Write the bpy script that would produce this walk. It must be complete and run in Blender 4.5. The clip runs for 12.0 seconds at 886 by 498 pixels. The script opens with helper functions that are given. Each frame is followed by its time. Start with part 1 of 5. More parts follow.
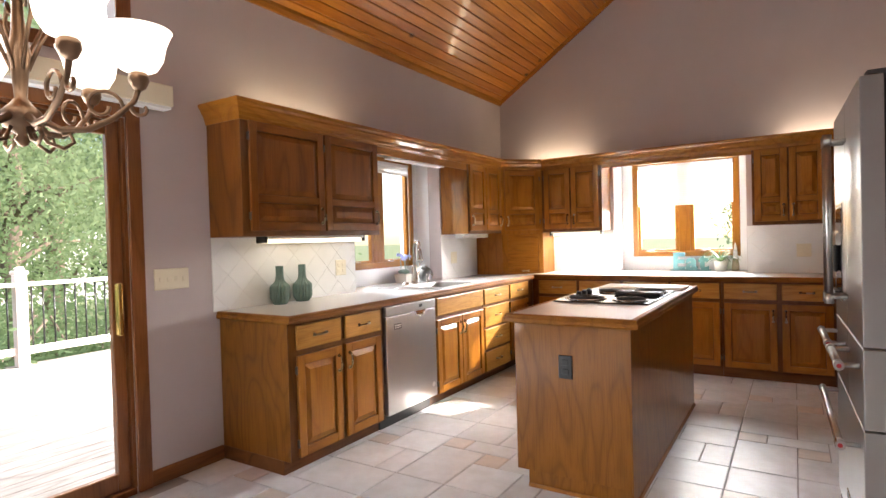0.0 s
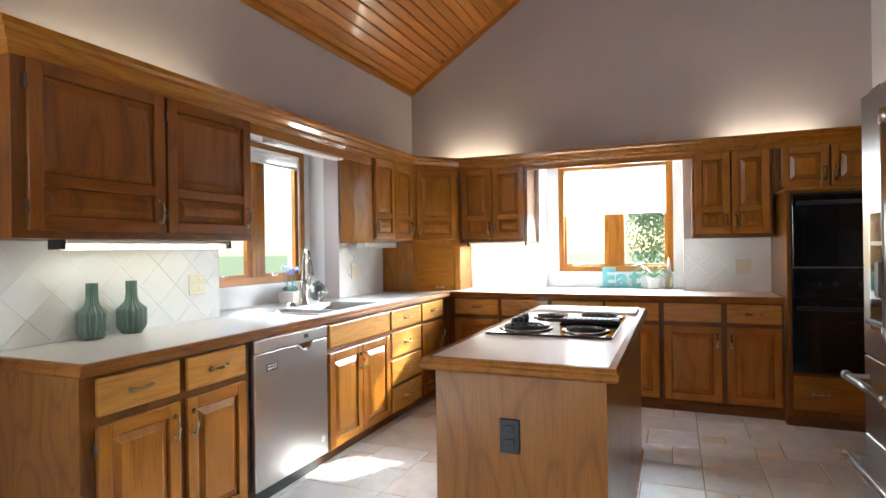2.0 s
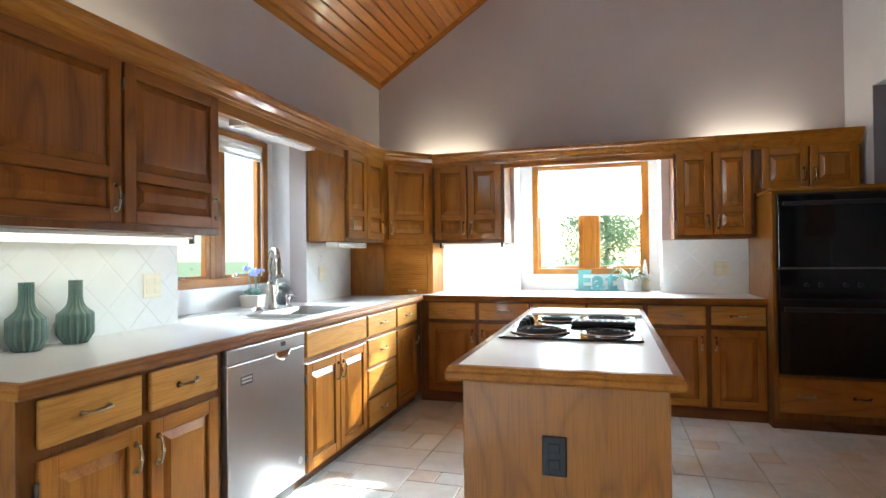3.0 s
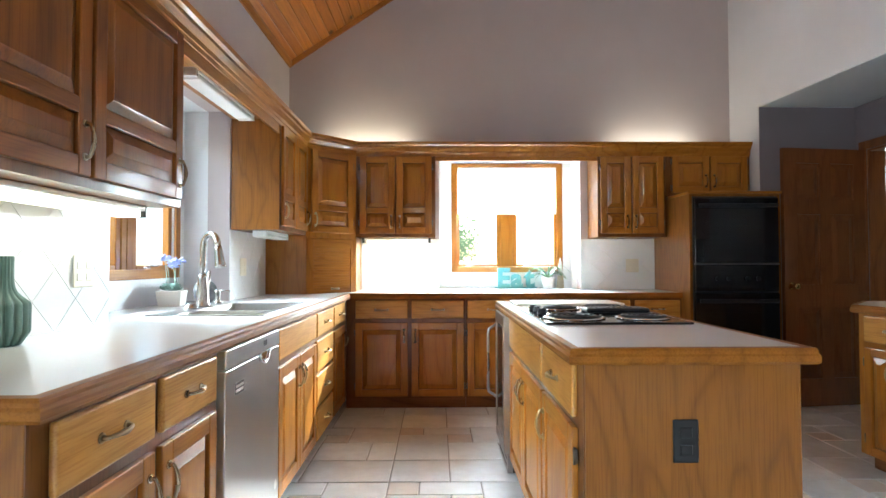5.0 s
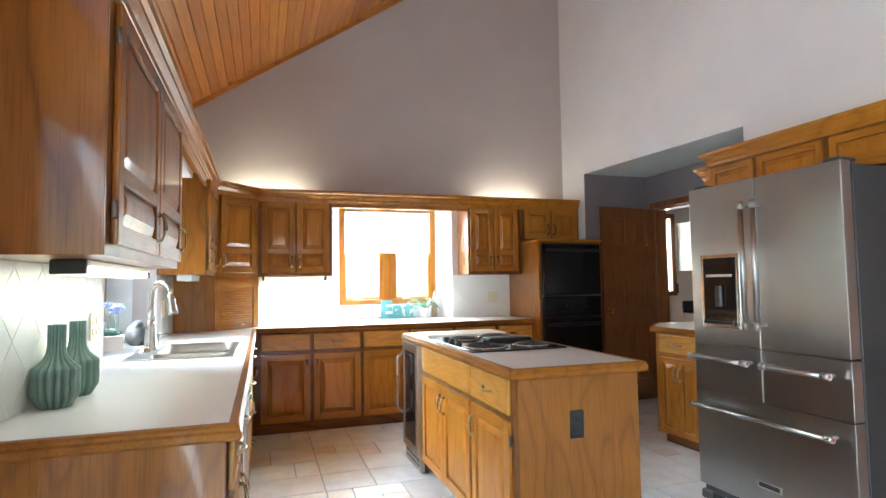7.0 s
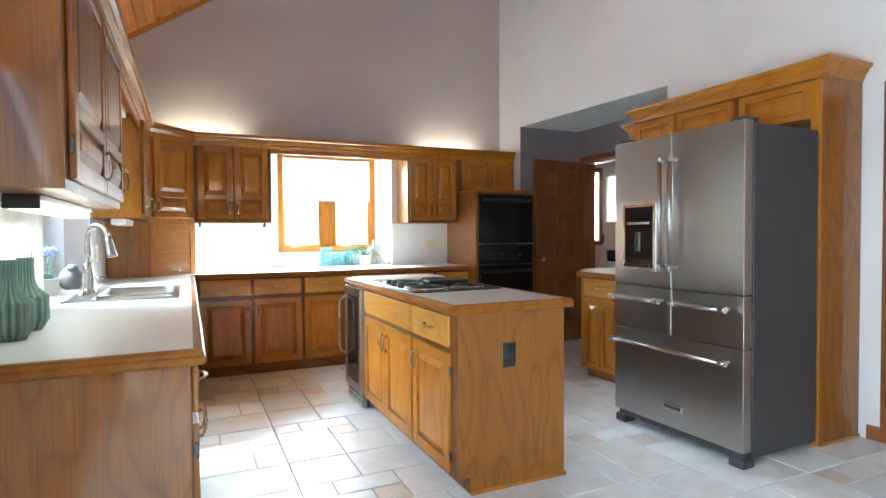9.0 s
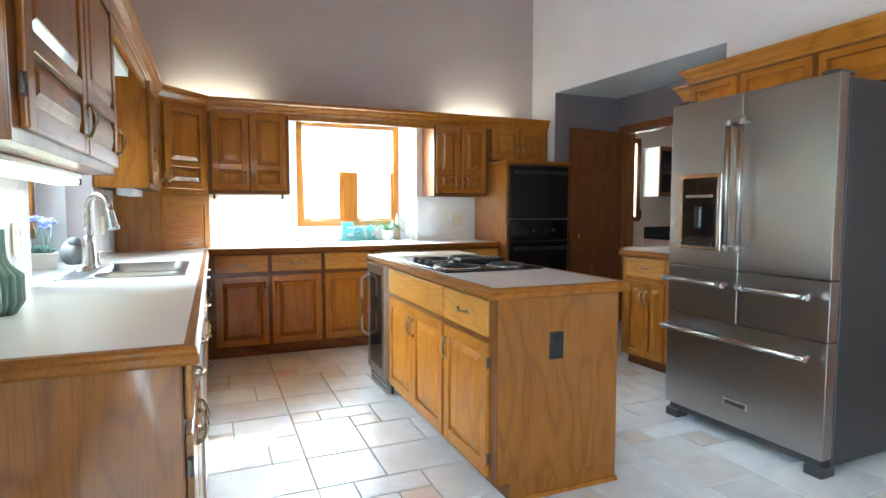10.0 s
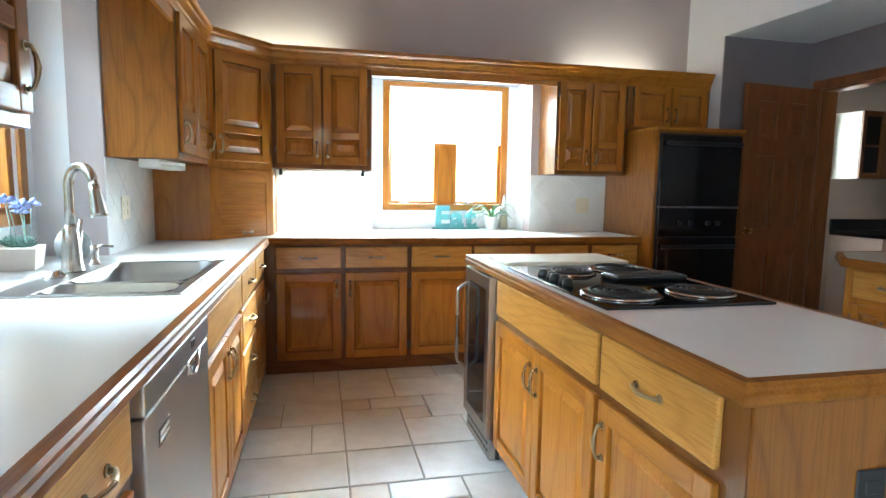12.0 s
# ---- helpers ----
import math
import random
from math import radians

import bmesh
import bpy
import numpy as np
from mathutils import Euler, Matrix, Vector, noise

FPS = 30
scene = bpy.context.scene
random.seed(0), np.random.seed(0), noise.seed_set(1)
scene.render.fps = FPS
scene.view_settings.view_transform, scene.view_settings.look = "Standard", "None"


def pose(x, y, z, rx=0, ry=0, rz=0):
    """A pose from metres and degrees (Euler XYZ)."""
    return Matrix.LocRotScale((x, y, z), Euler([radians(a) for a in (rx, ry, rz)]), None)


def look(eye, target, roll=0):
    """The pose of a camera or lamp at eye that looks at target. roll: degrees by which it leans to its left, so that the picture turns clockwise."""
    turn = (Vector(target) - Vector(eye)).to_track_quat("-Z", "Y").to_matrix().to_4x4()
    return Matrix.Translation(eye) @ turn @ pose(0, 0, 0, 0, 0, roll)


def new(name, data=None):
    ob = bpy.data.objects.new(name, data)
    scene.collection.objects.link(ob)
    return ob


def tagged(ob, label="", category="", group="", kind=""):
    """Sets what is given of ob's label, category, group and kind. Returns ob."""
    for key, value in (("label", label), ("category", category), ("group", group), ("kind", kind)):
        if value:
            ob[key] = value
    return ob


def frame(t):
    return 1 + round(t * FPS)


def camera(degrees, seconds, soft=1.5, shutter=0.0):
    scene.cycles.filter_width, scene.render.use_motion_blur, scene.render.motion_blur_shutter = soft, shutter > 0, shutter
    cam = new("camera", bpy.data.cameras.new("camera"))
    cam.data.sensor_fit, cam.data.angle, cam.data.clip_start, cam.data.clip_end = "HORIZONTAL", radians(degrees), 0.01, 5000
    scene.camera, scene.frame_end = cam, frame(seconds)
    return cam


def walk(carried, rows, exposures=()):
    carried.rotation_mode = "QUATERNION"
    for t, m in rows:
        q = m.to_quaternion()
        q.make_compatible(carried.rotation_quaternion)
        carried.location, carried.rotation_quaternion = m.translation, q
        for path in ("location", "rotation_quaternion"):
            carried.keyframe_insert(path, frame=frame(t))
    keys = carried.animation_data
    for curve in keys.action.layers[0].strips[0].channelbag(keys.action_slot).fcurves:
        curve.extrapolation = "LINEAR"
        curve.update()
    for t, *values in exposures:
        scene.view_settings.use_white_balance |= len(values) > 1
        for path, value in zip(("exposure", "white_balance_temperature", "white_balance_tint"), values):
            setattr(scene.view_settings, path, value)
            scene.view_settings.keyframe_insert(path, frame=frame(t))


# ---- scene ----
cam = camera(77.3, 12.0)
PATH = [
    (0, (0.28, 0.036, 1.323), (-0.792, 1.724, 1.288), -1.6),
    (0.5, (0.248, 0.269, 1.319), (-0.761, 1.996, 1.286), -1.5),
    (1, (0.169, 0.547, 1.313), (-0.77, 2.313, 1.287), -1.3),
    (1.5, (0.029, 0.741, 1.307), (-0.836, 2.544, 1.29), -1.2),
    (2, (-0.175, 0.87, 1.308), (-0.949, 2.714, 1.309), -0.8),
    (2.5, (-0.36, 0.982, 1.291), (-1.029, 2.867, 1.296), -0.6),
    (3, (-0.55, 1.045, 1.26), (-1.124, 2.961, 1.283), -0.6),
    (3.2, (-0.639, 1.048, 1.240), (-1.179, 2.973, 1.266), -0.5),
    (4.8, (-1.329, 1.203, 1.141), (-1.389, 3.202, 1.182), -0.1),
    (5, (-1.407, 1.185, 1.150), (-1.385, 3.184, 1.203), -0.1),
    (5.5, (-1.577, 1.077, 1.185), (-1.352, 3.062, 1.27), -0.2),
    (6, (-1.78, 0.937, 1.229), (-1.408, 2.899, 1.345), -0.3),
    (6.5, (-1.967, 0.734, 1.267), (-1.465, 2.666, 1.387), -0.3),
    (7, (-2.041, 0.538, 1.289), (-1.424, 2.437, 1.411), -0.8),
    (9, (-2.134, 0.412, 1.245), (-1.301, 2.229, 1.193), -0.4),
    (9.5, (-2.098, 0.579, 1.236), (-1.269, 2.396, 1.123), -0.2),
    (10, (-2.056, 0.765, 1.231), (-1.292, 2.608, 1.091), -0.0),
    (10.5, (-1.962, 1.032, 1.229), (-1.312, 2.916, 1.064), 0.2),
    (11, (-1.879, 1.296, 1.212), (-1.341, 3.214, 1.034), 0.3),
    (11.5, (-1.834, 1.613, 1.242), (-1.352, 3.544, 1.042), 0.7),
    (12, (-1.77, 1.905, 1.249), (-1.339, 3.847, 1.033), 0.9),
]
EXPO = [(0.0, 1.54, 7000, 15), (1.5, 1.60, 6450, 9), (3.0, 1.67, 5800, 0), (5.0, 1.82, 5700, -1), (6.5, 2.03, 5800, -1), (9.0, 2.10, 5600, -3), (12.0, 1.84, 5450, -6)]
walk(cam, [(t, look(eye, target, roll)) for t, eye, target, roll in PATH], EXPO)

# ---- light ----
SUN_WAY = Vector((-1.01, -1.85, -1.0)).normalized()
world = bpy.data.worlds.new("sky")
scene.world = world
world.use_nodes = True
wn = world.node_tree
sky = wn.nodes.new("ShaderNodeTexSky")
sky.sky_type, sky.sun_disc = "NISHITA", False
sky.sun_elevation, sky.sun_rotation = radians(25.4), radians(28.6)
wn.links.new(sky.outputs[0], wn.nodes["Background"].inputs[0])
wn.nodes["Background"].inputs[1].default_value = 0.15
sun = new("sun", bpy.data.lights.new("sun", "SUN"))
sun.data.energy, sun.data.angle, sun.data.color = 5.0, radians(0.6), (1.0, 0.95, 0.88)
sun.matrix_world = look((8, 14, 9), Vector((8, 14, 9)) + SUN_WAY)


def area(name, eye, target, sx, sy, watts, colour=(1, 1, 1)):
    ob = new(name, bpy.data.lights.new(name, "AREA"))
    ob.data.shape, ob.data.size, ob.data.size_y, ob.data.energy, ob.data.color = "RECTANGLE", sx, sy, watts, colour
    ob.matrix_world = look(eye, target)
    return ob


DAY = (0.89, 0.955, 1.0)
# daylight in the openings, and low sky beyond the windows
area("daylight_slider", (-2.80, 0.15, 1.45), (1.5, -0.5, 2.8), 1.55, 2.6, 45, DAY)
area("sky_slider", (-8.5, 0.5, 5.6), (-1.4, 0.6, 0.4), 4.0, 3.0, 120, DAY)
area("sky_sink", (-6.2, 4.3, 4.3), (-1.6, 4.1, 0.9), 2.6, 2.2, 400, DAY)
area("sky_back", (-0.73, 9.8, 3.4), (-0.73, 4.6, 0.6), 3.2, 2.2, 1000, DAY)
area("sky_back_low", (2.4, 10.4, 2.9), (-1.6, 3.4, 0.3), 3.4, 2.4, 2100, DAY)
area("daylight_laundry", (2.68, 6.62, 1.75), (2.7, 3, 1.0), 0.34, 0.8, 9.0, (1.0, 0.90, 0.78))
TUBE, WARM = (1.0, 0.93, 0.74), (1.0, 0.80, 0.56)
area("tube_left", (-2.58, 2.83, 1.315), (-2.58, 2.83, 0), 0.16, 0.85, 0.20, (1.0, 0.95, 0.74))
area("tube_back", (-1.75, 6.0, 1.325), (-1.75, 6.05, 0), 0.55, 0.14, 2.4, (1.0, 0.95, 0.82))
area("uplight_left", (-2.63, 2.85, 2.12), (-2.74, 2.85, 4.0), 0.9, 0.08, 1.3, (1.0, 0.90, 0.62))
area("uplight_back", (-2.0, 6.06, 2.14), (-2.0, 6.15, 4.0), 0.7, 0.1, 1.4, (1.0, 0.88, 0.64))
area("uplight_oven", (0.55, 6.06, 2.14), (0.55, 6.15, 4.0), 0.7, 0.1, 1.25, (1.0, 0.88, 0.68))


# ---- materials ----
def shader(name, colour, rough=0.5, metal=0.0, coat=0.0):
    m = bpy.data.materials.new(name)
    m.use_nodes = True
    nt = m.node_tree
    b = nt.nodes["Principled BSDF"]
    b.inputs["Base Color"].default_value = (*colour, 1)
    b.inputs["Roughness"].default_value = rough
    b.inputs["Metallic"].default_value = metal
    b.inputs["Coat Weight"].default_value = coat
    b.inputs["Coat Roughness"].default_value = 0.08
    return m, nt, b


def coords(nt, scale=(1, 1, 1), jitter=0.0):
    tc = nt.nodes.new("ShaderNodeTexCoord")
    mp = nt.nodes.new("ShaderNodeMapping")
    mp.inputs["Scale"].default_value = scale
    nt.links.new(tc.outputs["Object"], mp.inputs["Vector"])
    if jitter:
        oi = nt.nodes.new("ShaderNodeObjectInfo")
        mul = nt.nodes.new("ShaderNodeMath")
        mul.operation = "MULTIPLY"
        mul.inputs[1].default_value = jitter
        nt.links.new(oi.outputs["Random"], mul.inputs[0])
        nt.links.new(mul.outputs[0], mp.inputs["Location"])
    return mp.outputs[0]


def noisy(nt, vec, scale, detail=4.0, rough=0.55, distort=0.0):
    n = nt.nodes.new("ShaderNodeTexNoise")
    n.inputs["Scale"].default_value = scale
    n.inputs["Detail"].default_value = detail
    n.inputs["Roughness"].default_value = rough
    n.inputs["Distortion"].default_value = distort
    nt.links.new(vec, n.inputs["Vector"])
    return n.outputs["Fac"]


def ramp(nt, fac, stops):
    r = nt.nodes.new("ShaderNodeValToRGB")
    els = r.color_ramp.elements
    while len(els) < len(stops):
        els.new(0.5)
    for e, (p, c) in zip(els, stops):
        e.position, e.color = p, (*c, 1)
    nt.links.new(fac, r.inputs[0])
    return r.outputs[0]


def mixed(nt, a, b, fac, mode="MIX"):
    x = nt.nodes.new("ShaderNodeMix")
    x.data_type, x.blend_type = "RGBA", mode
    for i, v in ((0, fac), (6, a), (7, b)):
        if hasattr(v, "node"):
            nt.links.new(v, x.inputs[i])
        else:
            x.inputs[i].default_value = v if i == 0 else (*v, 1)
    return x.outputs[2]


def bumped(nt, b, height, strength=0.2, dist=0.002):
    u = nt.nodes.new("ShaderNodeBump")
    u.inputs["Strength"].default_value, u.inputs["Distance"].default_value = strength, dist
    nt.links.new(height, u.inputs["Height"])
    nt.links.new(u.outputs[0], b.inputs["Normal"])


def ranged(nt, fac, lo, hi):
    r = nt.nodes.new("ShaderNodeMapRange")
    r.inputs[3].default_value, r.inputs[4].default_value = lo, hi
    nt.links.new(fac, r.inputs[0])
    return r.outputs[0]


def wood(name, axis, light, mid, dark, rough=0.36, coat=0.6, ring=7.0):
    """Plain-sawn wood with its grain along one axis."""
    m, nt, b = shader(name, mid, rough, 0, coat)
    b.inputs["Specular IOR Level"].default_value = 0.2
    along = {"x": (0.22, 1, 1), "y": (1, 0.22, 1), "z": (1, 1, 0.22)}[axis]
    fine = {"x": (0.03, 1, 1), "y": (1, 0.03, 1), "z": (1, 1, 0.03)}[axis]
    v = coords(nt, along, 37.0)
    figure = noisy(nt, v, 3.4, 2.0, 0.45, 0.3)
    wave = nt.nodes.new("ShaderNodeMath")
    wave.operation = "MULTIPLY"
    wave.inputs[1].default_value = ring
    nt.links.new(figure, wave.inputs[0])
    frac = nt.nodes.new("ShaderNodeMath")
    frac.operation = "PINGPONG"
    frac.inputs[1].default_value = 0.5
    nt.links.new(wave.outputs[0], frac.inputs[0])
    base = ramp(nt, frac.outputs[0], [(0.0, dark), (0.16, mid), (0.6, light)])
    pores = noisy(nt, coords(nt, fine, 11.0), 190.0, 3.0, 0.6)
    streak = ramp(nt, pores, [(0.36, (0.75, 0.67, 0.58)), (0.52, (1, 1, 1))])
    col = mixed(nt, base, streak, 0.75, "MULTIPLY")
    tone = ramp(nt, noisy(nt, coords(nt, (1, 1, 1), 5.0), 1.3, 2.0), [(0.3, (0.84, 0.80, 0.76)), (0.7, (1.06, 1.05, 1.02))])
    nt.links.new(mixed(nt, col, tone, 0.55, "MULTIPLY"), b.inputs["Base Color"])
    nt.links.new(ranged(nt, pores, rough + 0.10, rough - 0.04), b.inputs["Roughness"])
    bumped(nt, b, pores, 0.12, 0.001)
    return m


OAK = ((0.40, 0.156, 0.016), (0.365, 0.138, 0.013), (0.305, 0.108, 0.009))
VENEER = ((0.265, 0.099, 0.010), (0.242, 0.088, 0.008), (0.195, 0.066, 0.006))
# redder oak for the first wall cabinet, darkened to carry its shade
RED_OAK_SHADED = ((0.255, 0.088, 0.011), (0.225, 0.074, 0.009), (0.165, 0.050, 0.006))
PALE = ((0.54, 0.268, 0.055), (0.50, 0.240, 0.046), (0.44, 0.198, 0.035))
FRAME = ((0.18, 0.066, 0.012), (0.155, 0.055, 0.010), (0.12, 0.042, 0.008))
oak_z, oak_x, oak_y = (wood("oak_" + a, a, *OAK) for a in "zxy")
veneer = wood("oak_veneer", "z", *VENEER, ring=12.0)
shaded_oak_z, shaded_oak_x = (wood("shaded_red_oak_" + a, a, *RED_OAK_SHADED, coat=0.35) for a in "zx")
oak_edge = wood("oak_edge", "y", *VENEER, rough=0.5, coat=0.1)
oak_pale = wood("oak_drawer", "x", *PALE, ring=12.0)
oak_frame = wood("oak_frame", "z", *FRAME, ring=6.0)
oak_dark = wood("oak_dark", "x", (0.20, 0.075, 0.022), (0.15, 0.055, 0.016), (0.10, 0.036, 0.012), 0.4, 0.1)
trim_z = wood("trim_z", "z", (0.23, 0.082, 0.024), (0.205, 0.071, 0.020), (0.16, 0.053, 0.015))
trim_y = wood("trim_y", "y", (0.24, 0.09, 0.028), (0.21, 0.077, 0.023), (0.16, 0.056, 0.017))
door_wood = wood("door_wood", "z", (0.19, 0.066, 0.020), (0.175, 0.060, 0.018), (0.15, 0.050, 0.015), 0.30, 0.5)


def pine(name):
    m, nt, b = shader(name, (0.5, 0.22, 0.06), 0.28, 0, 0.4)
    gi = nt.nodes.new("ShaderNodeNewGeometry")
    tone = ramp(nt, gi.outputs["Random Per Island"], [(0.0, (0.42, 0.135, 0.015)), (0.5, (0.53, 0.185, 0.022)), (1.0, (0.61, 0.245, 0.035))])
    grain = noisy(nt, coords(nt, (1, 0.05, 1)), 60.0, 3.0)
    col = mixed(nt, tone, ramp(nt, grain, [(0.35, (0.72, 0.62, 0.5)), (0.6, (1, 1, 1))]), 0.8, "MULTIPLY")
    vo = nt.nodes.new("ShaderNodeTexVoronoi")
    vo.inputs["Scale"].default_value = 3.2
    nt.links.new(coords(nt, (1.0, 0.62, 1.0)), vo.inputs["Vector"])
    knot = ramp(nt, vo.outputs["Distance"], [(0.04, (0.10, 0.04, 0.02)), (0.10, (1, 1, 1))])
    nt.links.new(mixed(nt, col, knot, 0.9, "MULTIPLY"), b.inputs["Base Color"])
    bumped(nt, b, grain, 0.08, 0.001)
    return m


pine_mat = pine("knotty_pine")


def paint(name, colour, rough=0.6, bump=0.25):
    m, nt, b = shader(name, colour, rough)
    v = coords(nt)
    tone = ramp(nt, noisy(nt, v, 1.4, 3.0), [(0.3, tuple(c * 0.94 for c in colour)), (0.7, tuple(c * 1.04 for c in colour))])
    nt.links.new(tone, b.inputs["Base Color"])
    bumped(nt, b, noisy(nt, v, 160.0, 3.0), bump, 0.001)
    return m


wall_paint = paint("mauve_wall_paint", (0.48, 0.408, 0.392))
white_paint = paint("white_paint", (0.80, 0.80, 0.80), 0.45)
cream = paint("cream_plastic", (0.72, 0.66, 0.50), 0.35, 0.02)
white_plastic = paint("white_plastic", (0.82, 0.82, 0.80), 0.35, 0.02)
laundry_paint = paint("beige_laundry_paint", (0.68, 0.50, 0.40))
laminate = paint("white_laminate", (0.80, 0.80, 0.795), 0.26, 0.03)
wall_tile = paint("glazed_white_tile", (0.80, 0.80, 0.78), 0.16, 0.03)
grout = paint("grey_grout", (0.36, 0.34, 0.32), 0.9, 0.5)


def floor_tile_mat(name, tint):
    m, nt, b = shader(name, (0.5, 0.46, 0.42), 0.3)
    oi = nt.nodes.new("ShaderNodeObjectInfo")
    gi = nt.nodes.new("ShaderNodeNewGeometry")
    add = nt.nodes.new("ShaderNodeMath")
    add.operation = "ADD"
    nt.links.new(oi.outputs["Random"], add.inputs[0])
    nt.links.new(gi.outputs["Random Per Island"], add.inputs[1])
    fr = nt.nodes.new("ShaderNodeMath")
    fr.operation = "FRACT"
    nt.links.new(add.outputs[0], fr.inputs[0])
    tone = ramp(nt, fr.outputs[0], [(0.0, (0.64, 0.655, 0.665)), (0.5, (0.71, 0.73, 0.74)), (0.85, (0.74, 0.765, 0.775)), (1.0, (0.68, 0.665, 0.645))])
    v = coords(nt, (1, 1, 1), 9.0)
    cloud = ramp(nt, noisy(nt, v, 7.0, 6.0, 0.65), [(0.3, (0.83, 0.815, 0.80)), (0.65, (1.05, 1.05, 1.05))])
    nt.links.new(mixed(nt, mixed(nt, tone, cloud, 0.85, "MULTIPLY"), tint, 1.0, "MULTIPLY"), b.inputs["Base Color"])
    spots = noisy(nt, v, 45.0, 4.0)
    nt.links.new(ranged(nt, spots, 0.28, 0.48), b.inputs["Roughness"])
    bumped(nt, b, spots, 0.25, 0.002)
    return m


floor_tile = floor_tile_mat("floor_tile", (1.0, 1.0, 1.0))
tan_tile = floor_tile_mat("tan_floor_tile", (0.94, 0.82, 0.73))


def steel(name, colour, rough, along):
    m, nt, b = shader(name, colour, rough, 1.0)
    cloud = noisy(nt, coords(nt, along), 2.5, 2.0)
    nt.links.new(ranged(nt, cloud, rough - 0.03, rough + 0.04), b.inputs["Roughness"])
    b.inputs["Anisotropic"].default_value = 0.3
    return m


stainless = steel("brushed_stainless", (0.41, 0.397, 0.385), 0.28, (0.02, 1, 1))
dark_steel = steel("dark_stainless", (0.33, 0.31, 0.30), 0.30, (0.02, 1, 1))
pale_steel = steel("pale_brushed_stainless", (0.53, 0.525, 0.52), 0.33, (0.02, 1, 1))
chrome = steel("polished_chrome", (0.72, 0.71, 0.70), 0.18, (1, 1, 1))
nickel = steel("brushed_nickel", (0.55, 0.52, 0.48), 0.24, (1, 1, 0.1))
brass = steel("aged_brass_and_nickel", (0.40, 0.31, 0.19), 0.27, (1, 1, 1))
gold_brass = steel("polished_brass", (0.80, 0.56, 0.20), 0.16, (1, 1, 1))
bronze = steel("rubbed_bronze", (0.22, 0.14, 0.09), 0.38, (1, 1, 1))
hinge_metal = steel("dark_hinge_metal", (0.13, 0.11, 0.09), 0.35, (1, 1, 1))
grey_metal = paint("grey_painted_metal", (0.036, 0.036, 0.039), 0.42, 0.05)
black_glass = shader("black_glass", (0.006, 0.006, 0.007), 0.07)[0]
black_plastic = paint("black_plastic", (0.012, 0.012, 0.013), 0.35, 0.1)
coil_black = paint("black_coil", (0.015, 0.014, 0.014), 0.5, 0.2)
red_dot = shader("red_badge", (0.35, 0.02, 0.03), 0.3)[0]


def glowing(name, colour, strength, base=(0.8, 0.8, 0.8)):
    m, nt, b = shader(name, base, 0.4)
    b.inputs["Emission Color"].default_value = (*colour, 1)
    b.inputs["Emission Strength"].default_value = strength
    return m


tube_glow = glowing("lit_tube_diffuser", (1.0, 0.92, 0.68), 0.7)
shade_glow = glowing("lit_frosted_glass", (1.0, 0.92, 0.80), 0.8)


def glass(name, tint=(1, 1, 1), rough=0.0):
    m, nt, b = shader(name, tint, rough)
    b.inputs["Transmission Weight"].default_value = 1.0
    b.inputs["IOR"].default_value = 1.02
    return m


pane_glass = glass("window_glass")


def sheer(name, colour, amount):
    """Thin cloth that lets much of the light through."""
    m, nt, b = shader(name, colour, 0.9)
    out = nt.nodes["Material Output"]
    tl = nt.nodes.new("ShaderNodeBsdfTranslucent")
    tl.inputs[0].default_value = (*colour, 1)
    mx = nt.nodes.new("ShaderNodeMixShader")
    mx.inputs[0].default_value = amount
    nt.links.new(b.outputs[0], mx.inputs[1])
    nt.links.new(tl.outputs[0], mx.inputs[2])
    nt.links.new(mx.outputs[0], out.inputs[0])
    return m


blind_cloth = sheer("white_blind_cloth", (0.84, 0.85, 0.85), 0.28)
leaf_mat = sheer("tree_leaf", (0.17, 0.25, 0.12), 0.45)
leaf_mat2 = sheer("tree_leaf_light", (0.25, 0.33, 0.18), 0.5)


# ---- mesh helpers ----
def part(name, bm, material, parent=None, label="", smooth=False):
    me = bpy.data.meshes.new(name)
    bmesh.ops.recalc_face_normals(bm, faces=bm.faces[:])
    bm.to_mesh(me)
    bm.free()
    for m in material if isinstance(material, (list, tuple)) else [material]:
        me.materials.append(m)
    if smooth:
        for p in me.polygons:
            p.use_smooth = True
    ob = new(name, me)
    ob.parent = parent
    if label:
        ob["label"] = label
    return ob


def thing(name, m, label, category, group="", kind=""):
    ob = new(name)
    ob.empty_display_size = 0.1
    ob.matrix_world = m
    return tagged(ob, label, category, group, kind)


def box(bm, x0, x1, y0, y1, z0, z1, bevel=0.0, mat=0, seg=1):
    x0, x1, y0, y1, z0, z1 = min(x0, x1), max(x0, x1), min(y0, y1), max(y0, y1), min(z0, z1), max(z0, z1)
    vs = [bm.verts.new((x, y, z)) for z in (z0, z1) for x, y in ((x0, y0), (x1, y0), (x1, y1), (x0, y1))]
    fs = [bm.faces.new([vs[i] for i in f]) for f in ((3, 2, 1, 0), (4, 5, 6, 7), (0, 1, 5, 4), (1, 2, 6, 5), (2, 3, 7, 6), (3, 0, 4, 7))]
    for f in fs:
        f.material_index = mat
    if bevel:
        es = list({e for f in fs for e in f.edges})
        r = bmesh.ops.bevel(bm, geom=es, offset=bevel, segments=seg, affect="EDGES", profile=0.5, clamp_overlap=True)
        for f in r["faces"]:
            f.material_index = mat
    return bm


def boxes(*rows):
    bm = bmesh.new()
    for r in rows:
        box(bm, *r)
    return bm


